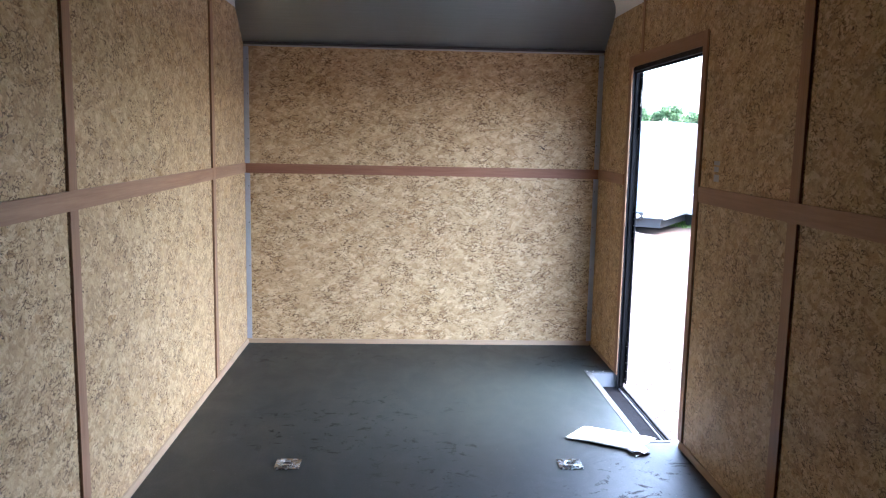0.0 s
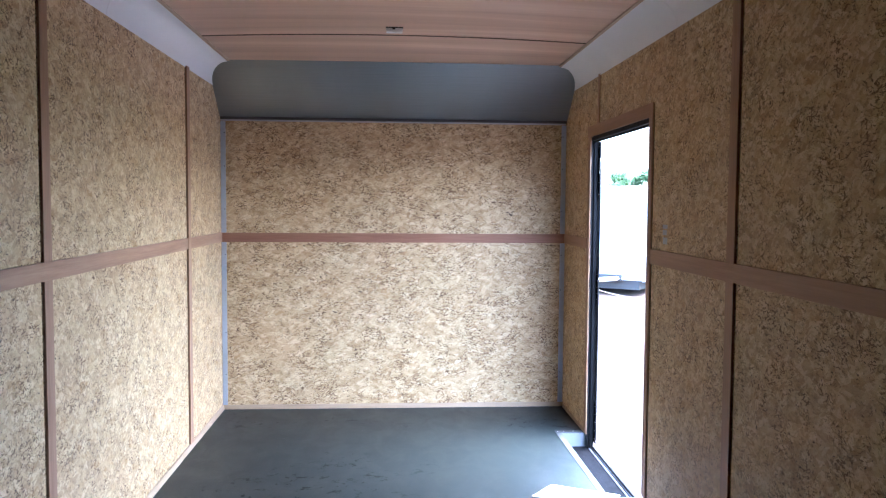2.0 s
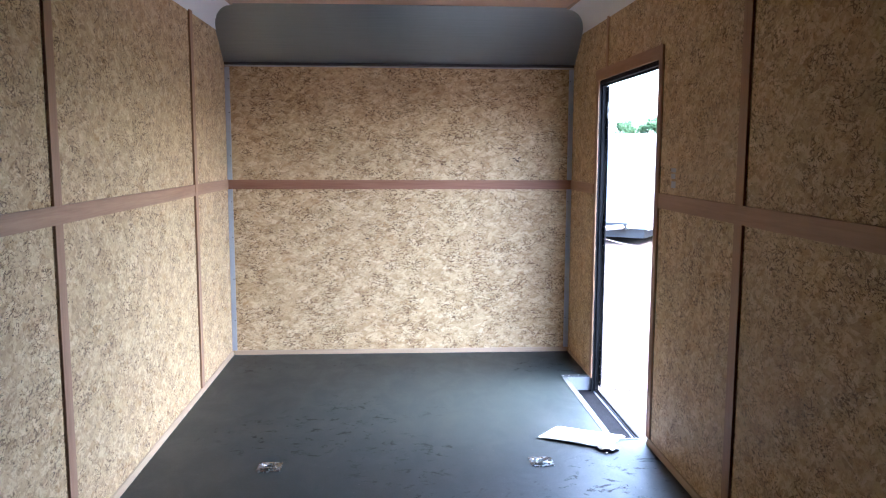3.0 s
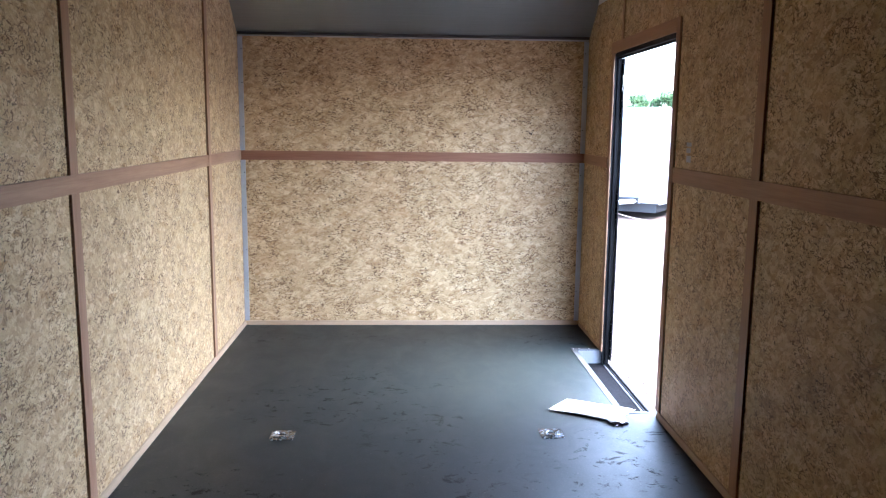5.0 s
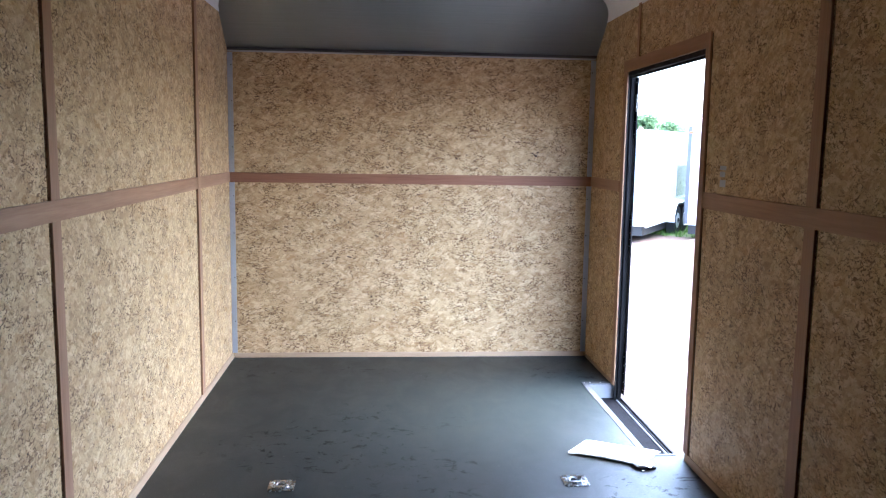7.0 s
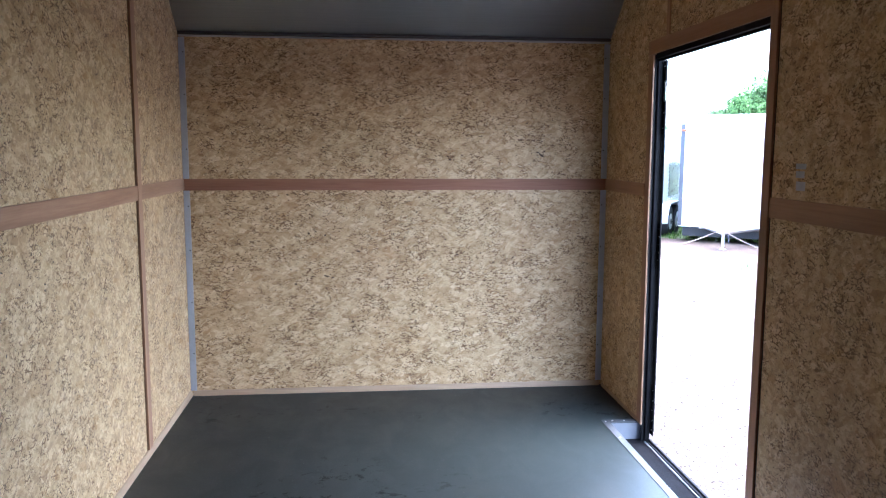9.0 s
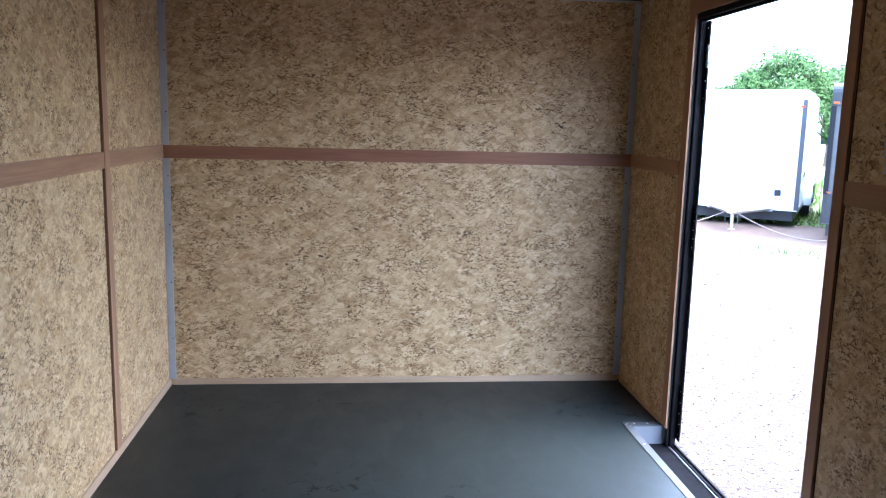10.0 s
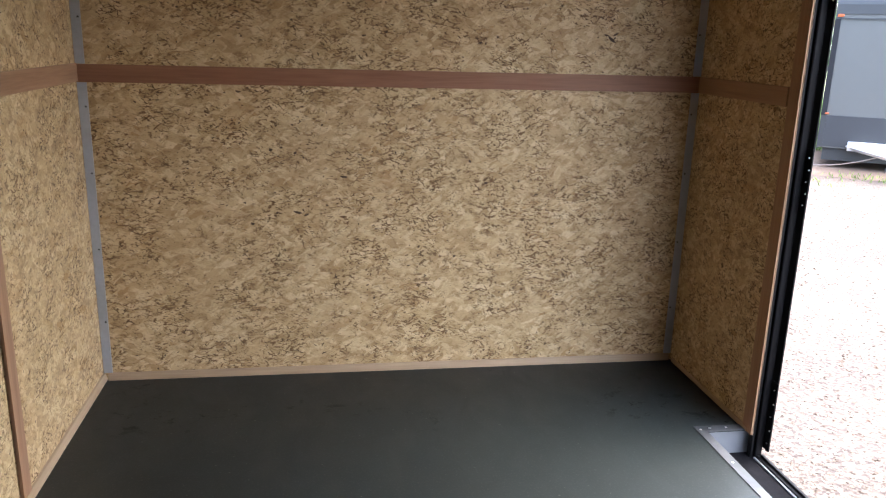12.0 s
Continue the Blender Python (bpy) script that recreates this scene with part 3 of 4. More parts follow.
for z0, z1 in ((-0.05, 0.22), (0.84, 1.06), (1.50, 1.86)):
    hinge = part("hinge", box(1.266, 1.271, d1 - 0.042, d1 + 0.025, z0, z1, 0.002), BLACK, dr, "black hinge leaf with bright screws")
    n = 5
    for k in range(n):
        z = z0 + 0.03 + (z1 - z0 - 0.06) * k / (n - 1)
        part("screw", ball((1.2655, d1 - 0.027 - 0.007 * (k % 2), z), 0.0034, 1, sub=1), SCREW, hinge)
part("leaf_edge", box(1.271, 1.277, d1 - 0.034, d1 + 0.02, WELL_Z + 0.06, DOOR_TOP - 0.03, 0.002), BLACK, dr, "black edge of the folded-back door")
latch = part("latch_plate", box(1.2645, 1.266, d1 - 0.046, d1 - 0.026, 1.66, 1.76, 0.001), SCREW, dr, "scratched bright latch plate")

well = tagged(link("step_well", box(WELL_X[0], 1.240, WELL_Y[0], WELL_Y[1], WELL_Z - 0.03, WELL_Z, 0), TREAD), "sunken step with dark gritty tread inside the doorway", "step", kind="structure")
part("end_plate", box(WELL_X[0], 1.234, WELL_Y[1] - 0.002, WELL_Y[1] + 0.004, WELL_Z, -0.003), PLATE, well, "pale grey metal end plate")
part("end_plate", box(WELL_X[0], 1.234, WELL_Y[0] - 0.004, WELL_Y[0] + 0.002, WELL_Z, -0.003), PLATE, well, "pale grey metal end plate")
part("riser", box(WELL_X[0] - 0.004, WELL_X[0] + 0.002, WELL_Y[0], WELL_Y[1], WELL_Z, -0.003), PLATE, well, "pale grey metal riser")
part("door_edge", box(1.232, 1.2395, WELL_Y[0], d1 - 0.012, WELL_Z, WELL_Z + 0.006), PLATE, well, "pale metal edge beside the threshold")
# mitred flat trim round the well
bm = prism([(1.030, 4.778), (1.066, 4.738), (1.066, WELL_Y[0] - 0.003), (1.034, WELL_Y[0] - 0.02)], "z", 0.0, 0.003)
trim = part("edge_trim", bm, TRIM, well, "scratched aluminium edge trim")
part("edge_trim", prism([(1.032, 4.779), (1.214, 4.779), (1.214, 4.738), (1.069, 4.738)], "z", 0.0005, 0.003), TRIM, well, "scratched aluminium edge trim")
part("edge_trim", prism([(1.028, WELL_Y[0] - 0.022), (1.072, WELL_Y[0] - 0.004), (1.19, WELL_Y[0] - 0.004), (1.19, WELL_Y[0] - 0.022)], "z", 0.0005, 0.003), TRIM, well, "scratched aluminium edge trim")
for p in ((1.046, 4.752), (1.085, 4.760), (1.150, 4.760), (1.048, 4.52), (1.048, 4.22), (1.048, 3.92)):
    part("screw", ball((*p, 0.003), 0.006, 0.4, sub=1), SCREW, well)


# ---- loose things inside ----
def tie_down(x, y):
    e = thing("floor_tie_down", pose(x, y, 0.0), "zinc recessed D-ring tie-down plate in the floor", "tie-down", "tie-downs in the floor")
    w = 0.055
    bm = bmesh.new()
    r = 0.012
    outer = []
    for cx, cy, a0 in ((w - r, w - r, 0), (-w + r, w - r, 90), (-w + r, -w + r, 180), (w - r, -w + r, 270)):
        for k in range(4):
            a = radians(a0 + 30 * k)
            outer.append((cx + r * math.cos(a), cy + r * math.sin(a)))
    rings = [(1.0, 0.0), (1.0, 0.004), (0.68, 0.0055), (0.64, 0.0015)]
    loops = [[bm.verts.new((p[0] * s, p[1] * s, z)) for p in outer] for s, z in rings]
    n = len(outer)
    for a, b in zip(loops[:-1], loops[1:]):
        for i in range(n):
            bm.faces.new((a[i], a[(i + 1) % n], b[(i + 1) % n], b[i]))
    bm.faces.new(loops[-1])
    part("plate", bm, ZINC, e)
    # the pan's inner shade is put in as a flat black disc
    part("dish", ball((0, 0, 0.0012), 0.037, 0.02), STEEL, e, "black disc standing in for the shade inside the recessed pan")
    pts = [(0.026 * math.cos(radians(a)), -0.004 + 0.026 * math.sin(radians(a)), 0.006) for a in range(-20, 201, 20)]
    tube(pts + [(-0.034, -0.03, 0.006), (0.034, -0.03, 0.006), pts[0]], 0.0052, "ring", ZINC, e)
    part("clamp", box(-0.022, 0.022, -0.038, -0.022, 0.003, 0.014, 0.003), ZINC, e)
    for sx in (-1, 1):
        for sy in (-1, 1):
            part("screw", rod((sx * 0.045, sy * 0.045, 0.0045), (sx * 0.045, sy * 0.045, 0.0065), 0.0055, sides=10), STEEL, e)
    return e


tie_down(-0.628, 3.336)
tie_down(0.638, 3.336)


def paper_sheaf():
    """A folder of papers lying on the floor, its near edge a little lifted."""
    e = thing("paper_sheaf", pose(0.9, 3.64, 0.0), "white folder of papers lying on the floor by the step", "papers")
    corners = [Vector(c) for c in ((-0.223, 0.0), (0.066, -0.160), (0.218, 0.010), (-0.094, 0.160))]
    for k, (dx, dy, turn) in enumerate(((0.016, 0.004, -2.5), (0.004, -0.003, 1.0), (0.0, 0.0, 0.0))):
        nx, ny = 14, 8
        rows = []
        bm = bmesh.new()
        for j in range(ny + 1):
            for i in range(nx + 1):
                u, v = i / nx, j / ny
                p = corners[0].lerp(corners[1], u).lerp(corners[3].lerp(corners[2], u), v)
                lift = 0.002 + 0.002 * k + (0.003 + 0.006 * k) * (1 - v) ** 2 * (0.25 + 0.75 * math.sin(math.pi * u))
                rows.append(bm.verts.new(pose(dx, dy, 0, 0, 0, turn) @ Vector((p.x, p.y, lift))))
        for j in range(ny):
            for i in range(nx):
                q = j * (nx + 1) + i
                bm.faces.new((rows[q], rows[q + 1], rows[q + nx + 2], rows[q + nx + 1]))
        bmesh.ops.solidify(bm, geom=list(bm.faces), thickness=0.0012)
        part("sheet", bm, PAPER, e)
    part("punch_hole", rod((-0.188, 0.006, 0.0075), (-0.188, 0.006, 0.0112), 0.006), DARK, e)


paper_sheaf()
keys = thing("key_bag", pose(0.990, 3.482, 0.0, 0, 0, 25), "small clear bag with dark keys on the papers' edge", "key bag")
bm = ball((0, 0, 0.014), 0.05, 0.26)
for v in bm.verts:
    v.co += Vector((noise.noise(v.co * 40), noise.noise(v.co * 40 + Vector((5, 0, 0))), 0.4 * noise.noise(v.co * 55))) * 0.014
    v.co.z = max(0.001, v.co.z)
part("bag", bm, plain("crumpled_clear_film", (0.62, 0.64, 0.66), 0.12, 0.2), keys)
part("key", box(-0.005, 0.035, -0.052, -0.036, 0.001, 0.010, 0.003), STEEL, keys, "dark key head")
part("key", box(-0.045, -0.015, -0.045, -0.036, 0.001, 0.005, 0.001), ZINC, keys, "bright key blade")

lamp = thing("ceiling_lamp", pose(-0.015, 4.12, crown(0)), "small oblong flush ceiling lamp, switched off", "ceiling lamp")
LENS = plain("frosted_lens", (0.74, 0.74, 0.75), 0.3)
part("housing", box(-0.046, 0.046, -0.026, 0.026, -0.006, 0.001, 0.002), STEEL, lamp, "dark lamp base")
part("lens", box(-0.044, 0.044, -0.024, 0.024, -0.026, -0.005, 0.006), LENS, lamp, "frosted pale lens")
part("switch", box(-0.012, 0.004, -0.027, -0.020, -0.014, -0.006, 0.001), STEEL, lamp, "small dark switch")

stamp = thing("sheet_stamp", pose(WX - 0.0012, 3.335, 1.335), "faded blue printed stamp on the wall sheet", "stamp")
INK = plain("faded_blue_ink", (0.40, 0.42, 0.46), 0.7, vary=0.3)
for k, (z, h, y0, y1) in enumerate(((0.035, 0.018, -0.03, 0.03), (0.008, 0.022, -0.022, 0.028), (-0.03, 0.03, -0.03, 0.024))):
    part("mark", box(-0.0004, 0.0006, y0, y1, z - h / 2, z + h / 2), INK, stamp)


# ---- outdoors ----
bm = bmesh.new()
bmesh.ops.create_grid(bm, x_segments=8, y_segments=8, size=1500, matrix=Matrix.Translation((0, 0, GROUND)))
tagged(link("ground", bm, GRAVEL), "pale gravel yard running to the horizon", "ground", kind="structure")
HEAD = 33.3
AX, AY = Vector((math.sin(radians(HEAD)), math.cos(radians(HEAD)))), Vector((math.cos(radians(HEAD)), -math.sin(radians(HEAD))))


def ragged_patch(name, mat, label, category, near, far, left, right, lift):
    """A low ragged-edged patch of ground beside the parked trailers."""
    bm = bmesh.new()
    pts = []
    rng = random.Random(4)
    for i in range(30):
        s = left + (right - left) * i / 29
        pts.append((s, near + rng.uniform(-0.25, 0.25)))
    pts += [(right, far), (left, far)]
    origin = Vector((6.75, 15.95))
    vs = [bm.verts.new((*(origin + AY * p[0] + AX * p[1]), GROUND + lift)) for p in pts]
    bm.faces.new(vs)
    return tagged(link(name, bm, mat), label, category, kind="structure")


ragged_patch("ground_grass", GRASS_SOIL, "green grassy strip behind the parked trailers", "grass", 1.2, 300, -250, 260, 0.012)


DIRT = gravel("reddish_dirt", ((0.12, 0.074, 0.050), (0.145, 0.092, 0.064), (0.17, 0.115, 0.084), (0.10, 0.060, 0.040), (0.18, 0.13, 0.095)), 24)
ragged_patch("ground_dirt", DIRT, "bare reddish dirt in front of the parked trailers", "dirt", -2.4, 1.5, -14, 14, 0.006)


def stones():
    rng = np.random.default_rng(3)
    verts, faces = [], []
    base = np.array([(1, 0, 0), (-1, 0, 0), (0, 1, 0), (0, -1, 0), (0, 0, 1), (0, 0, -1)], float)
    tri = [(0, 2, 4), (2, 1, 4), (1, 3, 4), (3, 0, 4), (2, 0, 5), (1, 2, 5), (3, 1, 5), (0, 3, 5)]
    n = 30000
    xs_ = 1.45 + rng.power(0.75, n) * 6.0
    ys_ = 4.0 + rng.power(0.85, n) * 9.0
    for x, y in zip(xs_, ys_):
        s = rng.uniform(0.004, 0.010) * (1.7 if rng.random() < 0.04 else 1)
        q = base * np.array([s * rng.uniform(0.7, 1.5), s * rng.uniform(0.7, 1.5), s * 0.42]) + rng.normal(0, s * 0.22, (6, 3))
        a = rng.uniform(0, 6.28)
        c, d = math.cos(a), math.sin(a)
        q = np.stack([q[:, 0] * c - q[:, 1] * d + x, q[:, 0] * d + q[:, 1] * c + y, q[:, 2] + GROUND + s * 0.2], 1)
        k = len(verts)
        verts.extend(q.tolist())
        faces.extend([(i + k, j + k, l + k) for i, j, l in tri])
    me = bpy.data.meshes.new("gravel_stones")
    me.from_pydata(verts, [], faces)
    me.materials.append(STONES)
    tagged(new("gravel_stones", me), "loose beige and brown gravel stones on the yard", "gravel", kind="stuff")


def grass():
    rng = np.random.default_rng(8)
    verts, faces = [], []
    origin = Vector((6.75, 15.95))
    for i in range(16000):
        near = i < 9000
        s = rng.uniform(-6, 7)
        d = rng.uniform(1.0, 4.0) if near else rng.uniform(3, 16)
        if i < 160:
            s, d = rng.normal(2.7, 0.45), rng.normal(-2.1, 0.2)
        elif i < 220:
            s, d = rng.normal(1.6, 0.3), rng.normal(-2.9, 0.15)
        p = origin + AY * s + AX * d
        h = rng.uniform(0.05, 0.16) if near else rng.uniform(0.12, 0.45)
        if i < 220:
            h *= 0.5
        a, w = rng.uniform(0, 3.14), 0.006 + 0.012 * h / 0.3
        lx, ly = rng.normal(0, 0.35, 2) * h
        k = len(verts)
        verts += [(p.x - w * math.cos(a), p.y - w * math.sin(a), GROUND), (p.x + w * math.cos(a), p.y + w * math.sin(a), GROUND), (p.x + lx, p.y + ly, GROUND + h)]
        faces.append((k, k + 1, k + 2))
    me = bpy.data.meshes.new("grass")
    me.from_pydata(verts, [], faces)
    me.materials.append(BLADES)
    tagged(new("grass", me), "green grass and weeds round the parked trailers", "grass", kind="stuff")


stones(), grass()


def wheel(parent, x, y, r=0.33, out=1):
    w = part("wheel", rod((x - 0.1, y, r), (x + 0.1, y, r), r, sides=28), TYRE, parent, "black tyre on a pale rim")
    part("rim", rod((x + out * 0.085, y, r), (x + out * 0.108, y, r), r * 0.62, r * 0.52, sides=20), ALU, w, "pale steel rim")
    part("hub", rod((x + out * 0.10, y, r), (x + out * 0.125, y, r), r * 0.18, sides=12), STEEL, w)


def cargo_trailer(corner, width, length, bottom, top, skin, label, lower=None, cove=None, post=None, guard=0.6, markers=True, flush=False, turn=HEAD):
    """A box trailer parked with its tongue towards the yard. corner: the middle of its front, on the ground."""
    e = thing("cargo_trailer", pose(corner[0], corner[1], GROUND, 0, 0, -turn), label, "trailer", "parked cargo trailers")
    w = width / 2
    rr = 0.16
    # side view with a rounded upper front edge
    prof = [(0.0, bottom), (0.0, top - rr)] + [(rr - rr * math.cos(radians(a)), top - rr + rr * math.sin(radians(a))) for a in (20, 40, 60, 80, 90)]
    prof += [(length * 0.5, top + 0.02), (length, top), (length, bottom)]
    bm = prism(prof, "x", -w, w)
    part("body", bm, skin, e)
    post = post or ALU
    for s in (-1, 1):
        part("corner_post", box(min(s * (w - 0.07), s * (w + 0.012)), max(s * (w - 0.07), s * (w + 0.012)), -0.012, 0.07, bottom + 0.02, top - rr - 0.03), post, e, "corner post trim")
        part("roof_rail", box(min(s * (w - 0.02), s * (w + 0.014)), max(s * (w - 0.02), s * (w + 0.014)), 0.10, length, top - 0.11, top - 0.02, 0.008), post, e)
        part("bottom_rail", box(min(s * (w - 0.02), s * (w + 0.014)), max(s * (w - 0.02), s * (w + 0.014)), 0.02, length, bottom - 0.02, bottom + 0.06, 0.006), post, e)
        if markers:
            part("marker_light", box(s * (w - 0.06) - 0.045, s * (w - 0.06) + 0.045, -0.03, -0.008, top - 0.34, top - 0.30, 0.006), RED, e, "orange red marker lamp")
        if lower:
            part("marker_light", box(s * (w - 0.07) - 0.03, s * (w - 0.07) + 0.03, -0.03, -0.008, bottom + guard + 0.015, bottom + guard + 0.04, 0.006), RED, e, "orange red marker lamp")
        yy = length * 0.52
        inner, outer = (w - 0.26, w - 0.03) if flush else (w - 0.05, w + 0.16)
        fender = bmesh.new()
        arch = [(yy - 0.80 * math.cos(radians(180 * k / 16)), 0.34 + 0.42 * min(1, 1.5 * math.sin(radians(180 * k / 16)))) for k in range(17)]
        arch += [(p[0], p[1] - 0.03) for p in arch[::-1]]
        prism([(p[0], p[1]) for p in arch], "x", min(s * inner, s * outer), max(s * inner, s * outer), fender)
        part("fender", fender, CHAR if flush else ALU, e, "metal fender")
        for dy in (-0.37, 0.37):
            wheel(e, s * (outer - 0.13), yy + dy, 0.33, s)
    part("front_panel", box(-w + 0.07, w - 0.07, -0.010, 0.002, bottom + 0.02, bottom + guard, 0.003), lower or skin, e, "lower front guard panel")
    if cove:
        bmc = bmesh.new()
        pc = [(p[0] - 0.012, p[1] + 0.012) for p in prof[1:7]]
        pc = [(-0.014, top - 0.30)] + pc + [(p[0] + 0.02, p[1] - 0.02) for p in pc[::-1]] + [(0.01, top - 0.30)]
        part("nose_cove", prism(pc, "x", -w - 0.013, w + 0.013, bmc), cove, e, "rounded upper nose")
    # the black block reaches lower than the frame, in place of the shadow there
    part("underframe", box(-w + 0.08, w - 0.08, 0.05, length - 0.05, bottom - 0.20, bottom - 0.005), STEEL, e, "black underframe, deepened to stand in for the shadow beneath")
    zt = bottom + 0.10
    tongue = part("tongue", rod((-0.62, 0.05, zt - 0.06), (0.0, -1.25, zt - 0.06), 0.05, sides=4), ALU, e, "silver A-frame tongue")
    rod_b = part("tongue", rod((0.62, 0.05, zt - 0.06), (0.0, -1.25, zt - 0.06), 0.05, sides=4), ALU, e, "silver A-frame tongue")
    coupler = part("coupler", box(-0.06, 0.06, -1.45, -1.15, zt - 0.07, zt + 0.03, 0.02), ALU, e, "silver coupler")
    jack = part("jack", rod((0, -1.02, zt - 0.36), (0, -1.02, zt + 0.22), 0.030, sides=14), ALU, e, "pale trailer jack")
    part("jack_foot", rod((0, -1.02, 0.0), (0, -1.02, zt - 0.34), 0.022, sides=10), ALU, jack)
    part("jack_base", box(-0.06, 0.06, -1.08, -0.96, 0.0, 0.018, 0.004), ALU, jack)
    part("jack_head", ball((0, -1.02, zt + 0.23), 0.045), WHITE, jack)
    part("chain", rod((0.10, -1.1, zt - 0.06), (0.13, -1.16, 0.14), 0.007, sides=6), POST, coupler)
    part("plug_cable", rod((-0.08, -1.2, zt - 0.05), (-0.11, -1.24, 0.16), 0.006, sides=6), STEEL, coupler)
    part("tongue_plate", box(-0.62, 0.62, -0.10, 0.02, zt - 0.12, zt + 0.02, 0.01), STEEL if post is ALU else ALU, e, "plate at the tongue's root")
    return e


ta = cargo_trailer((4.38, 16.60), 2.13, 5.4, 0.355, 2.37, SILVER, "white enclosed cargo trailer with shiny sides and twin axles", markers=False)
tb = cargo_trailer((7.33, 16.30), 2.12, 5.1, 0.33, 2.67, WHITE, "tall white enclosed cargo trailer with flat front", post=POST)
tc = cargo_trailer((8.46, 13.30), 2.10, 6.0, 0.33, 2.69, GREY, "grey enclosed cargo trailer with charcoal lower front", lower=CHAR, cove=CHAR, post=CHAR, guard=0.515, flush=True, turn=35)
# details that set the trailers apart
part("junction_box", box(0.62, 0.74, -0.03, 0.0, 0.62, 0.74, 0.01), STEEL, tb, "small dark access box")
part("side_slot", box(1.048, 1.056, 0.25, 0.30, 1.65, 1.85), STEEL, ta, "small dark slot on the side")
win = part("side_window", box(1.045, 1.062, 2.65, 3.95, 1.72, 2.10, 0.01), PANE, ta, "dark side window")
sd = part("side_door", box(1.045, 1.065, 2.60, 4.0, 0.80, 1.68, 0.01), WHITE, ta, "white framed side door")
part("door_pane", box(1.064, 1.070, 2.75, 3.85, 0.88, 1.60, 0.004), PANE_REFLECT, sd)
# dark tone painted over the white side for the ground mirrored in it
SIDE_REFLECT = plain("ground_reflection_skin", (0.075, 0.083, 0.085), 0.16, 0.1, 0.18, 3, 0)
part("side_reflection", box(1.048, 1.056, 0.08, 2.5, 0.42, 2.05), SIDE_REFLECT, ta, "dark sheet standing in for the ground's reflection in the white side")
part("side_latch", box(1.045, 1.075, 1.1, 1.22, 0.95, 1.05, 0.01), STEEL, tb, "dark side door latch")
for k in range(9):
    part("letter_bar", box(-0.27 + k * 0.075, -0.27 + k * 0.075 + 0.060, -0.016, -0.008, 2.075, 2.115 + 0.01 * (k % 3)), WHITE, tc, "plain white letter bar")
part("badge", box(0.04, 0.12, -0.014, -0.004, 1.26, 1.36, 0.002), WHITE, tc, "small white badge")
for sx in (-1, 1):
    part("corner_trim", box(min(sx * 0.985, sx * 1.066), max(sx * 0.985, sx * 1.066), -0.018, 0.0, 0.84, 2.32, 0.003), DARK_POST, tc, "charcoal corner trim")
part("nose_strip", box(-0.98, 0.98, -0.02, -0.006, 2.315, 2.335), CHAR, tc)


def sagging(a, b, sag, n=24):
    rng = random.Random(5)
    pts = []
    for i in range(n + 1):
        f = i / n
        p = Vector(a).lerp(Vector(b), f)
        p.z = max(GROUND + 0.012, p.z - sag * 4 * f * (1 - f))
        p.x += 0.05 * math.sin(5 * f)
        pts.append(tuple(p))
    return pts


def tongue_tip(corner, back=1.15, z=0.40):
    return (corner[0] - AX.x * back, corner[1] - AX.y * back, GROUND + z)


pa, pb, pc_ = tongue_tip((4.38, 16.60)), tongue_tip((7.33, 16.30)), tongue_tip((8.46, 13.30), 0.7)
for a, b in ((pa, pb), (pb, pc_)):
    tagged(tube(sagging(a, b, 0.36), 0.008, "security_cable", ROPE), "pale security cable slung between trailer tongues", "cable")


def tree(x, y, height, spread, leaves, mat, label, seed, trunk=0.14, low=0.32):
    rng = random.Random(seed)
    e = thing("tree", pose(x, y, GROUND), label, "tree", "trees beyond the yard")
    fork = height * 0.35
    bm = rod((0, 0, -0.05), (0.1, 0.05, fork), trunk, trunk * 0.7, sides=9)
    tips = []
    for k in range(9):
        a, up = k * 0.7 + rng.uniform(-0.3, 0.3), rng.uniform(0.45, 0.9)
        tip = Vector((math.cos(a) * spread * rng.uniform(0.35, 0.8), math.sin(a) * spread * rng.uniform(0.35, 0.8), height * up))
        rod((0.1, 0.05, fork * rng.uniform(0.7, 1.0)), tip, trunk * 0.4, trunk * 0.12, sides=6, bm=bm)
        tips.append(tip)
    part("trunk", bm, BARK, e)
    verts, faces = [], []
    clumps = []
    for k in range(46):
        a, f = rng.uniform(0, 6.283), math.sqrt(rng.random())
        zz = rng.uniform(low, 1.0)
        reach = spread * (1.0 - 0.75 * max(0, zz - 0.5) ** 1.4 / 0.38) * (0.55 + 0.45 * min(1, zz / 0.5))
        clumps.append((Vector((math.cos(a) * f * reach, math.sin(a) * f * reach, height * (zz - 0.06))), spread * rng.uniform(0.14, 0.30)))
    for i in range(leaves):
        c, r = clumps[rng.randrange(len(clumps))]
        d = Vector((rng.gauss(0, 1), rng.gauss(0, 1), rng.gauss(0, 0.8)))
        p = c + d.normalized() * r * rng.random() ** 0.4
        s = rng.uniform(0.5, 1.0) * spread * (0.031 if leaves > 6000 else 0.075)
        u = Vector((rng.gauss(0, 1), rng.gauss(0, 1), rng.gauss(0, 1))).normalized() * s
        v = u.orthogonal().normalized() * s * 0.6
        k = len(verts)
        verts += [p - u, p + v, p + u, p - v]
        faces.append((k, k + 1, k + 2, k + 3))
    me = bpy.data.meshes.new("crown")
    me.from_pydata(verts, [], faces)
    me.materials.append(mat)
    crown_ob = new("crown", me)
    crown_ob.parent = e
    return e


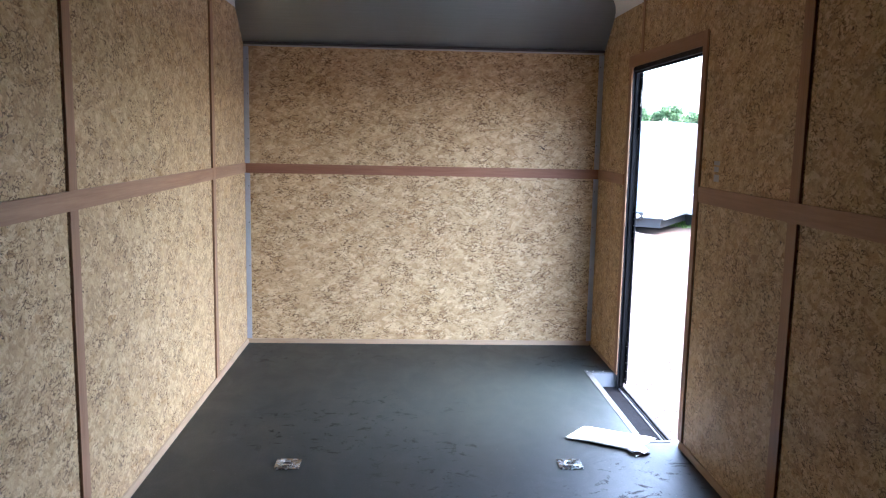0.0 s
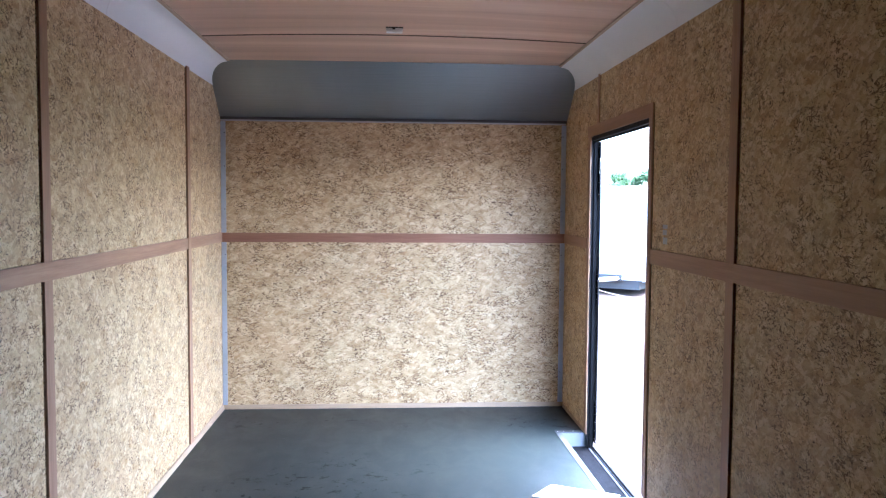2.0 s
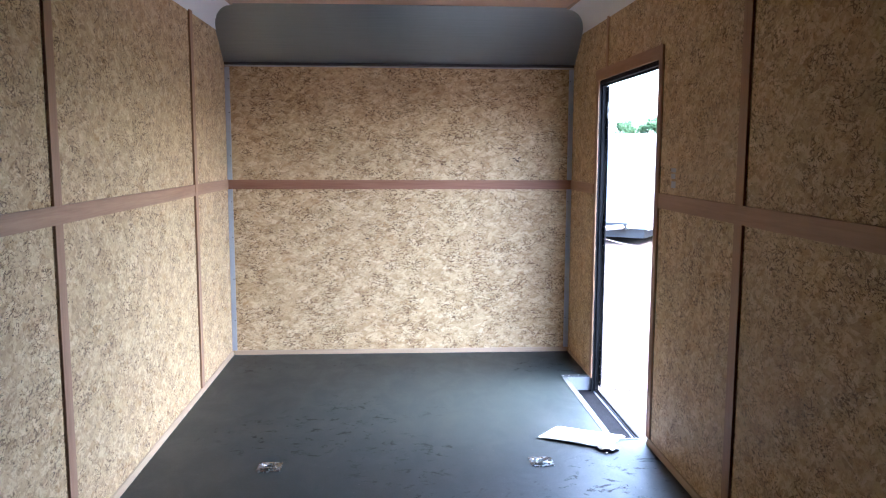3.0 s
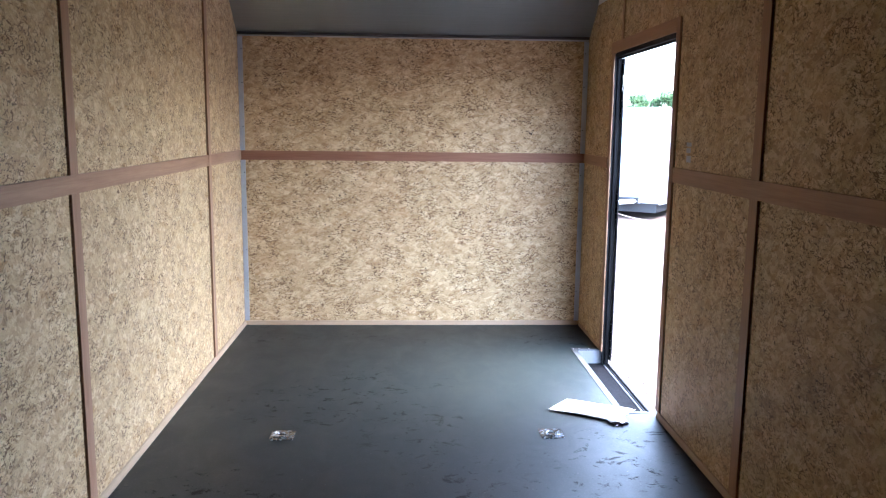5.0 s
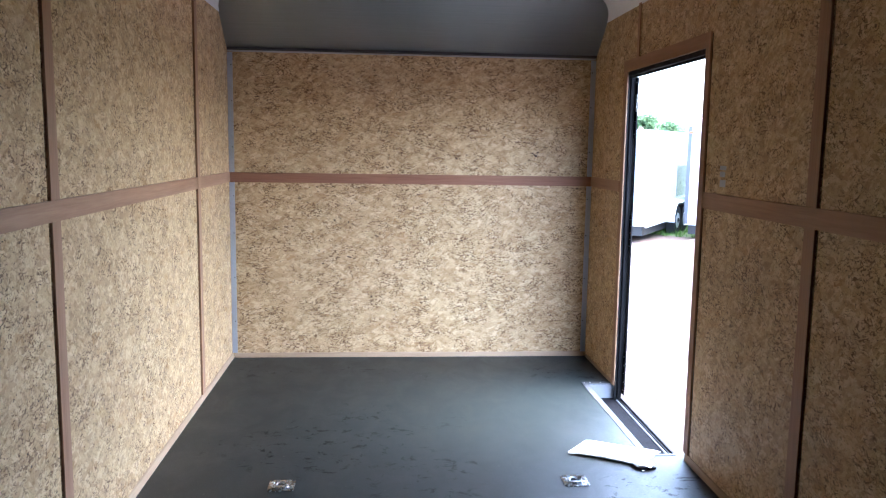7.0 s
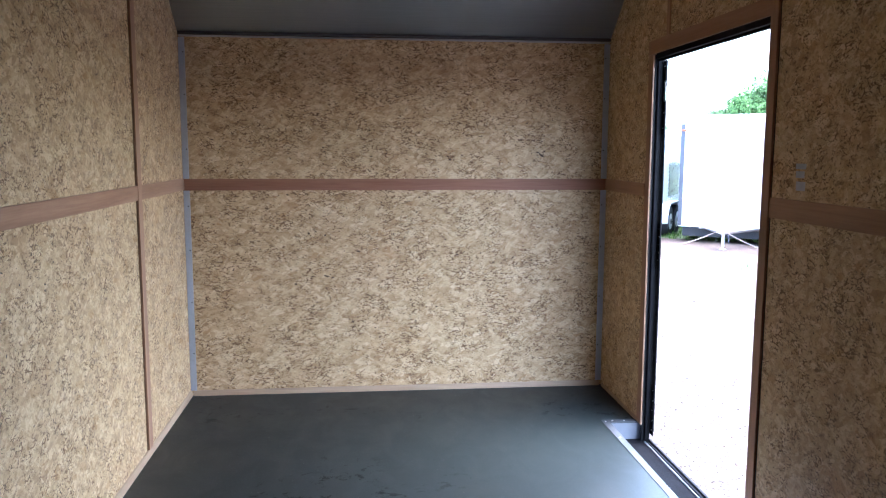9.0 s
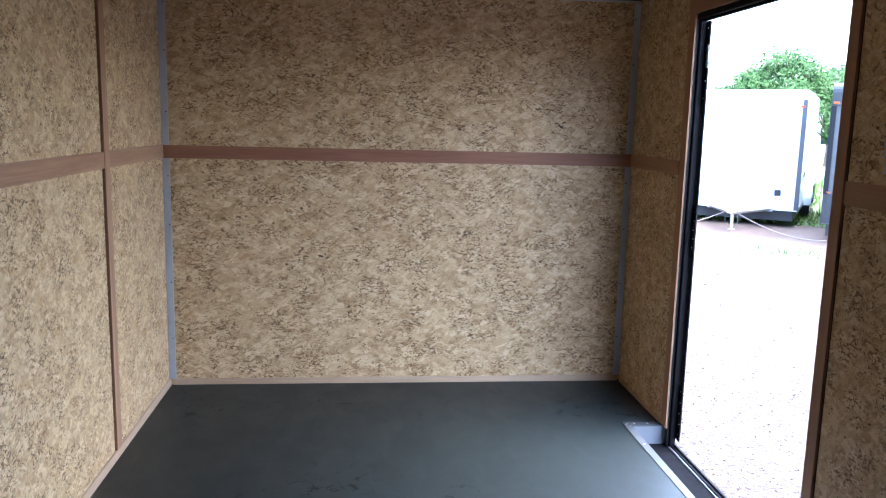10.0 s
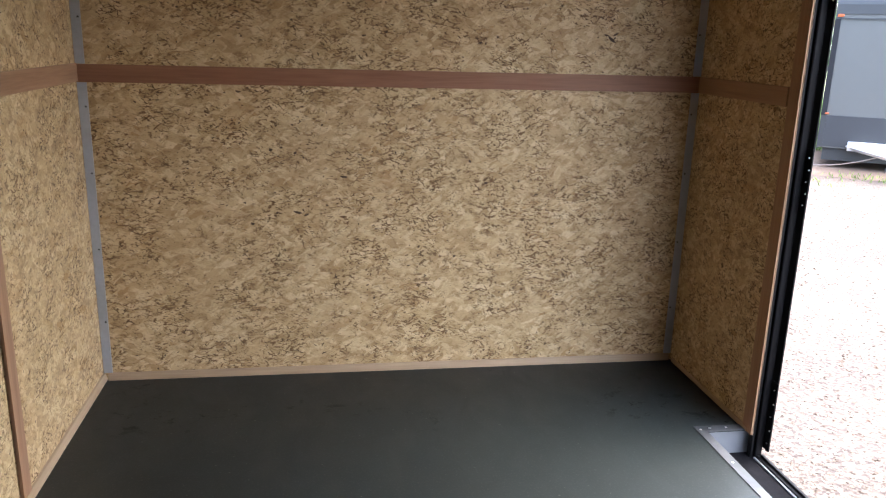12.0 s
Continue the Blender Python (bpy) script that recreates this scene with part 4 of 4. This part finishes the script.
tree(18.5, 35.3, 5.15, 3.4, 26000, LEAF, "broad green leafy tree behind the trailers", 1, 0.2)
tree(24.3, 40.9, 5.0, 2.5, 9000, LEAF, "green leafy tree beyond the trailers", 2, low=0.62)
for k, (x, y, h, sp) in enumerate(((45.9, 74.4, 8.6, 2.9), (56.2, 81.8, 8.3, 2.7), (59.8, 83.7, 9.1, 2.9), (31.0, 67.0, 5.4, 2.9), (21.8, 65.1, 4.9, 2.7), (18.8, 63.2, 4.6, 2.0), (24.9, 68.8, 4.9, 2.5), (27.5, 61.4, 4.8, 2.7), (67.6, 85.6, 8.1, 2.9))):
    tree(x, y, h, sp, 5000, LEAF_FAR, "distant tree on the skyline", 10 + k)


def house(x, y):
    e = thing("house", pose(x, y, GROUND, 0, 0, -25), "cream two-storey house far beyond the yard", "house")
    part("wall", box(-4, 4, 0, 7, 0, 3.6), HOUSE, e)
    part("roof", prism([(-4.4, 3.6), (4.4, 3.6), (3.2, 4.1), (-3.2, 4.1)], "y", -0.4, 7.4), ROOF, e)
    for zz in (0.7, 2.2):
        for xx in (-3.0, -1.2, 0.6, 2.4):
            w = part("window", box(xx - 0.45, xx + 0.45, -0.05, 0.02, zz, zz + 1.1, 0.01), WHITE, e, "white window frame")
            part("pane", box(xx - 0.38, xx + 0.38, -0.07, -0.04, zz + 0.07, zz + 1.03), PANE, w)


house(41.4, 63.2)


def parked_car(x, y):
    e = thing("parked_car", pose(x, y, GROUND, 0, 0, 60), "dark parked car in front of the far house", "car")
    side = [(-2.1, 0.35), (-2.1, 0.85), (-1.2, 0.95), (-0.7, 1.42), (0.8, 1.45), (1.5, 0.98), (2.1, 0.85), (2.1, 0.35)]
    bm = prism([(p[0], p[1]) for p in side], "y", -0.85, 0.85)
    bmesh.ops.bevel(bm, geom=list(bm.edges), offset=0.06, segments=2, affect="EDGES")
    part("body", bm, STEEL, e)
    for sy in (-0.86, 0.86):
        part("window", prism([(-1.05, 0.98), (-0.65, 1.36), (0.75, 1.38), (1.3, 1.0)], "y", sy - 0.01, sy + 0.01), PANE, e)
        for sx in (-1.3, 1.3):
            w = part("wheel", rod((sx, sy - 0.1, 0.32), (sx, sy + 0.1, 0.32), 0.32, sides=20), TYRE, e)
            part("rim", rod((sx, sy - 0.11, 0.32), (sx, sy + 0.11, 0.32), 0.19, sides=14), ALU, w)


parked_car(34.5, 53.9)
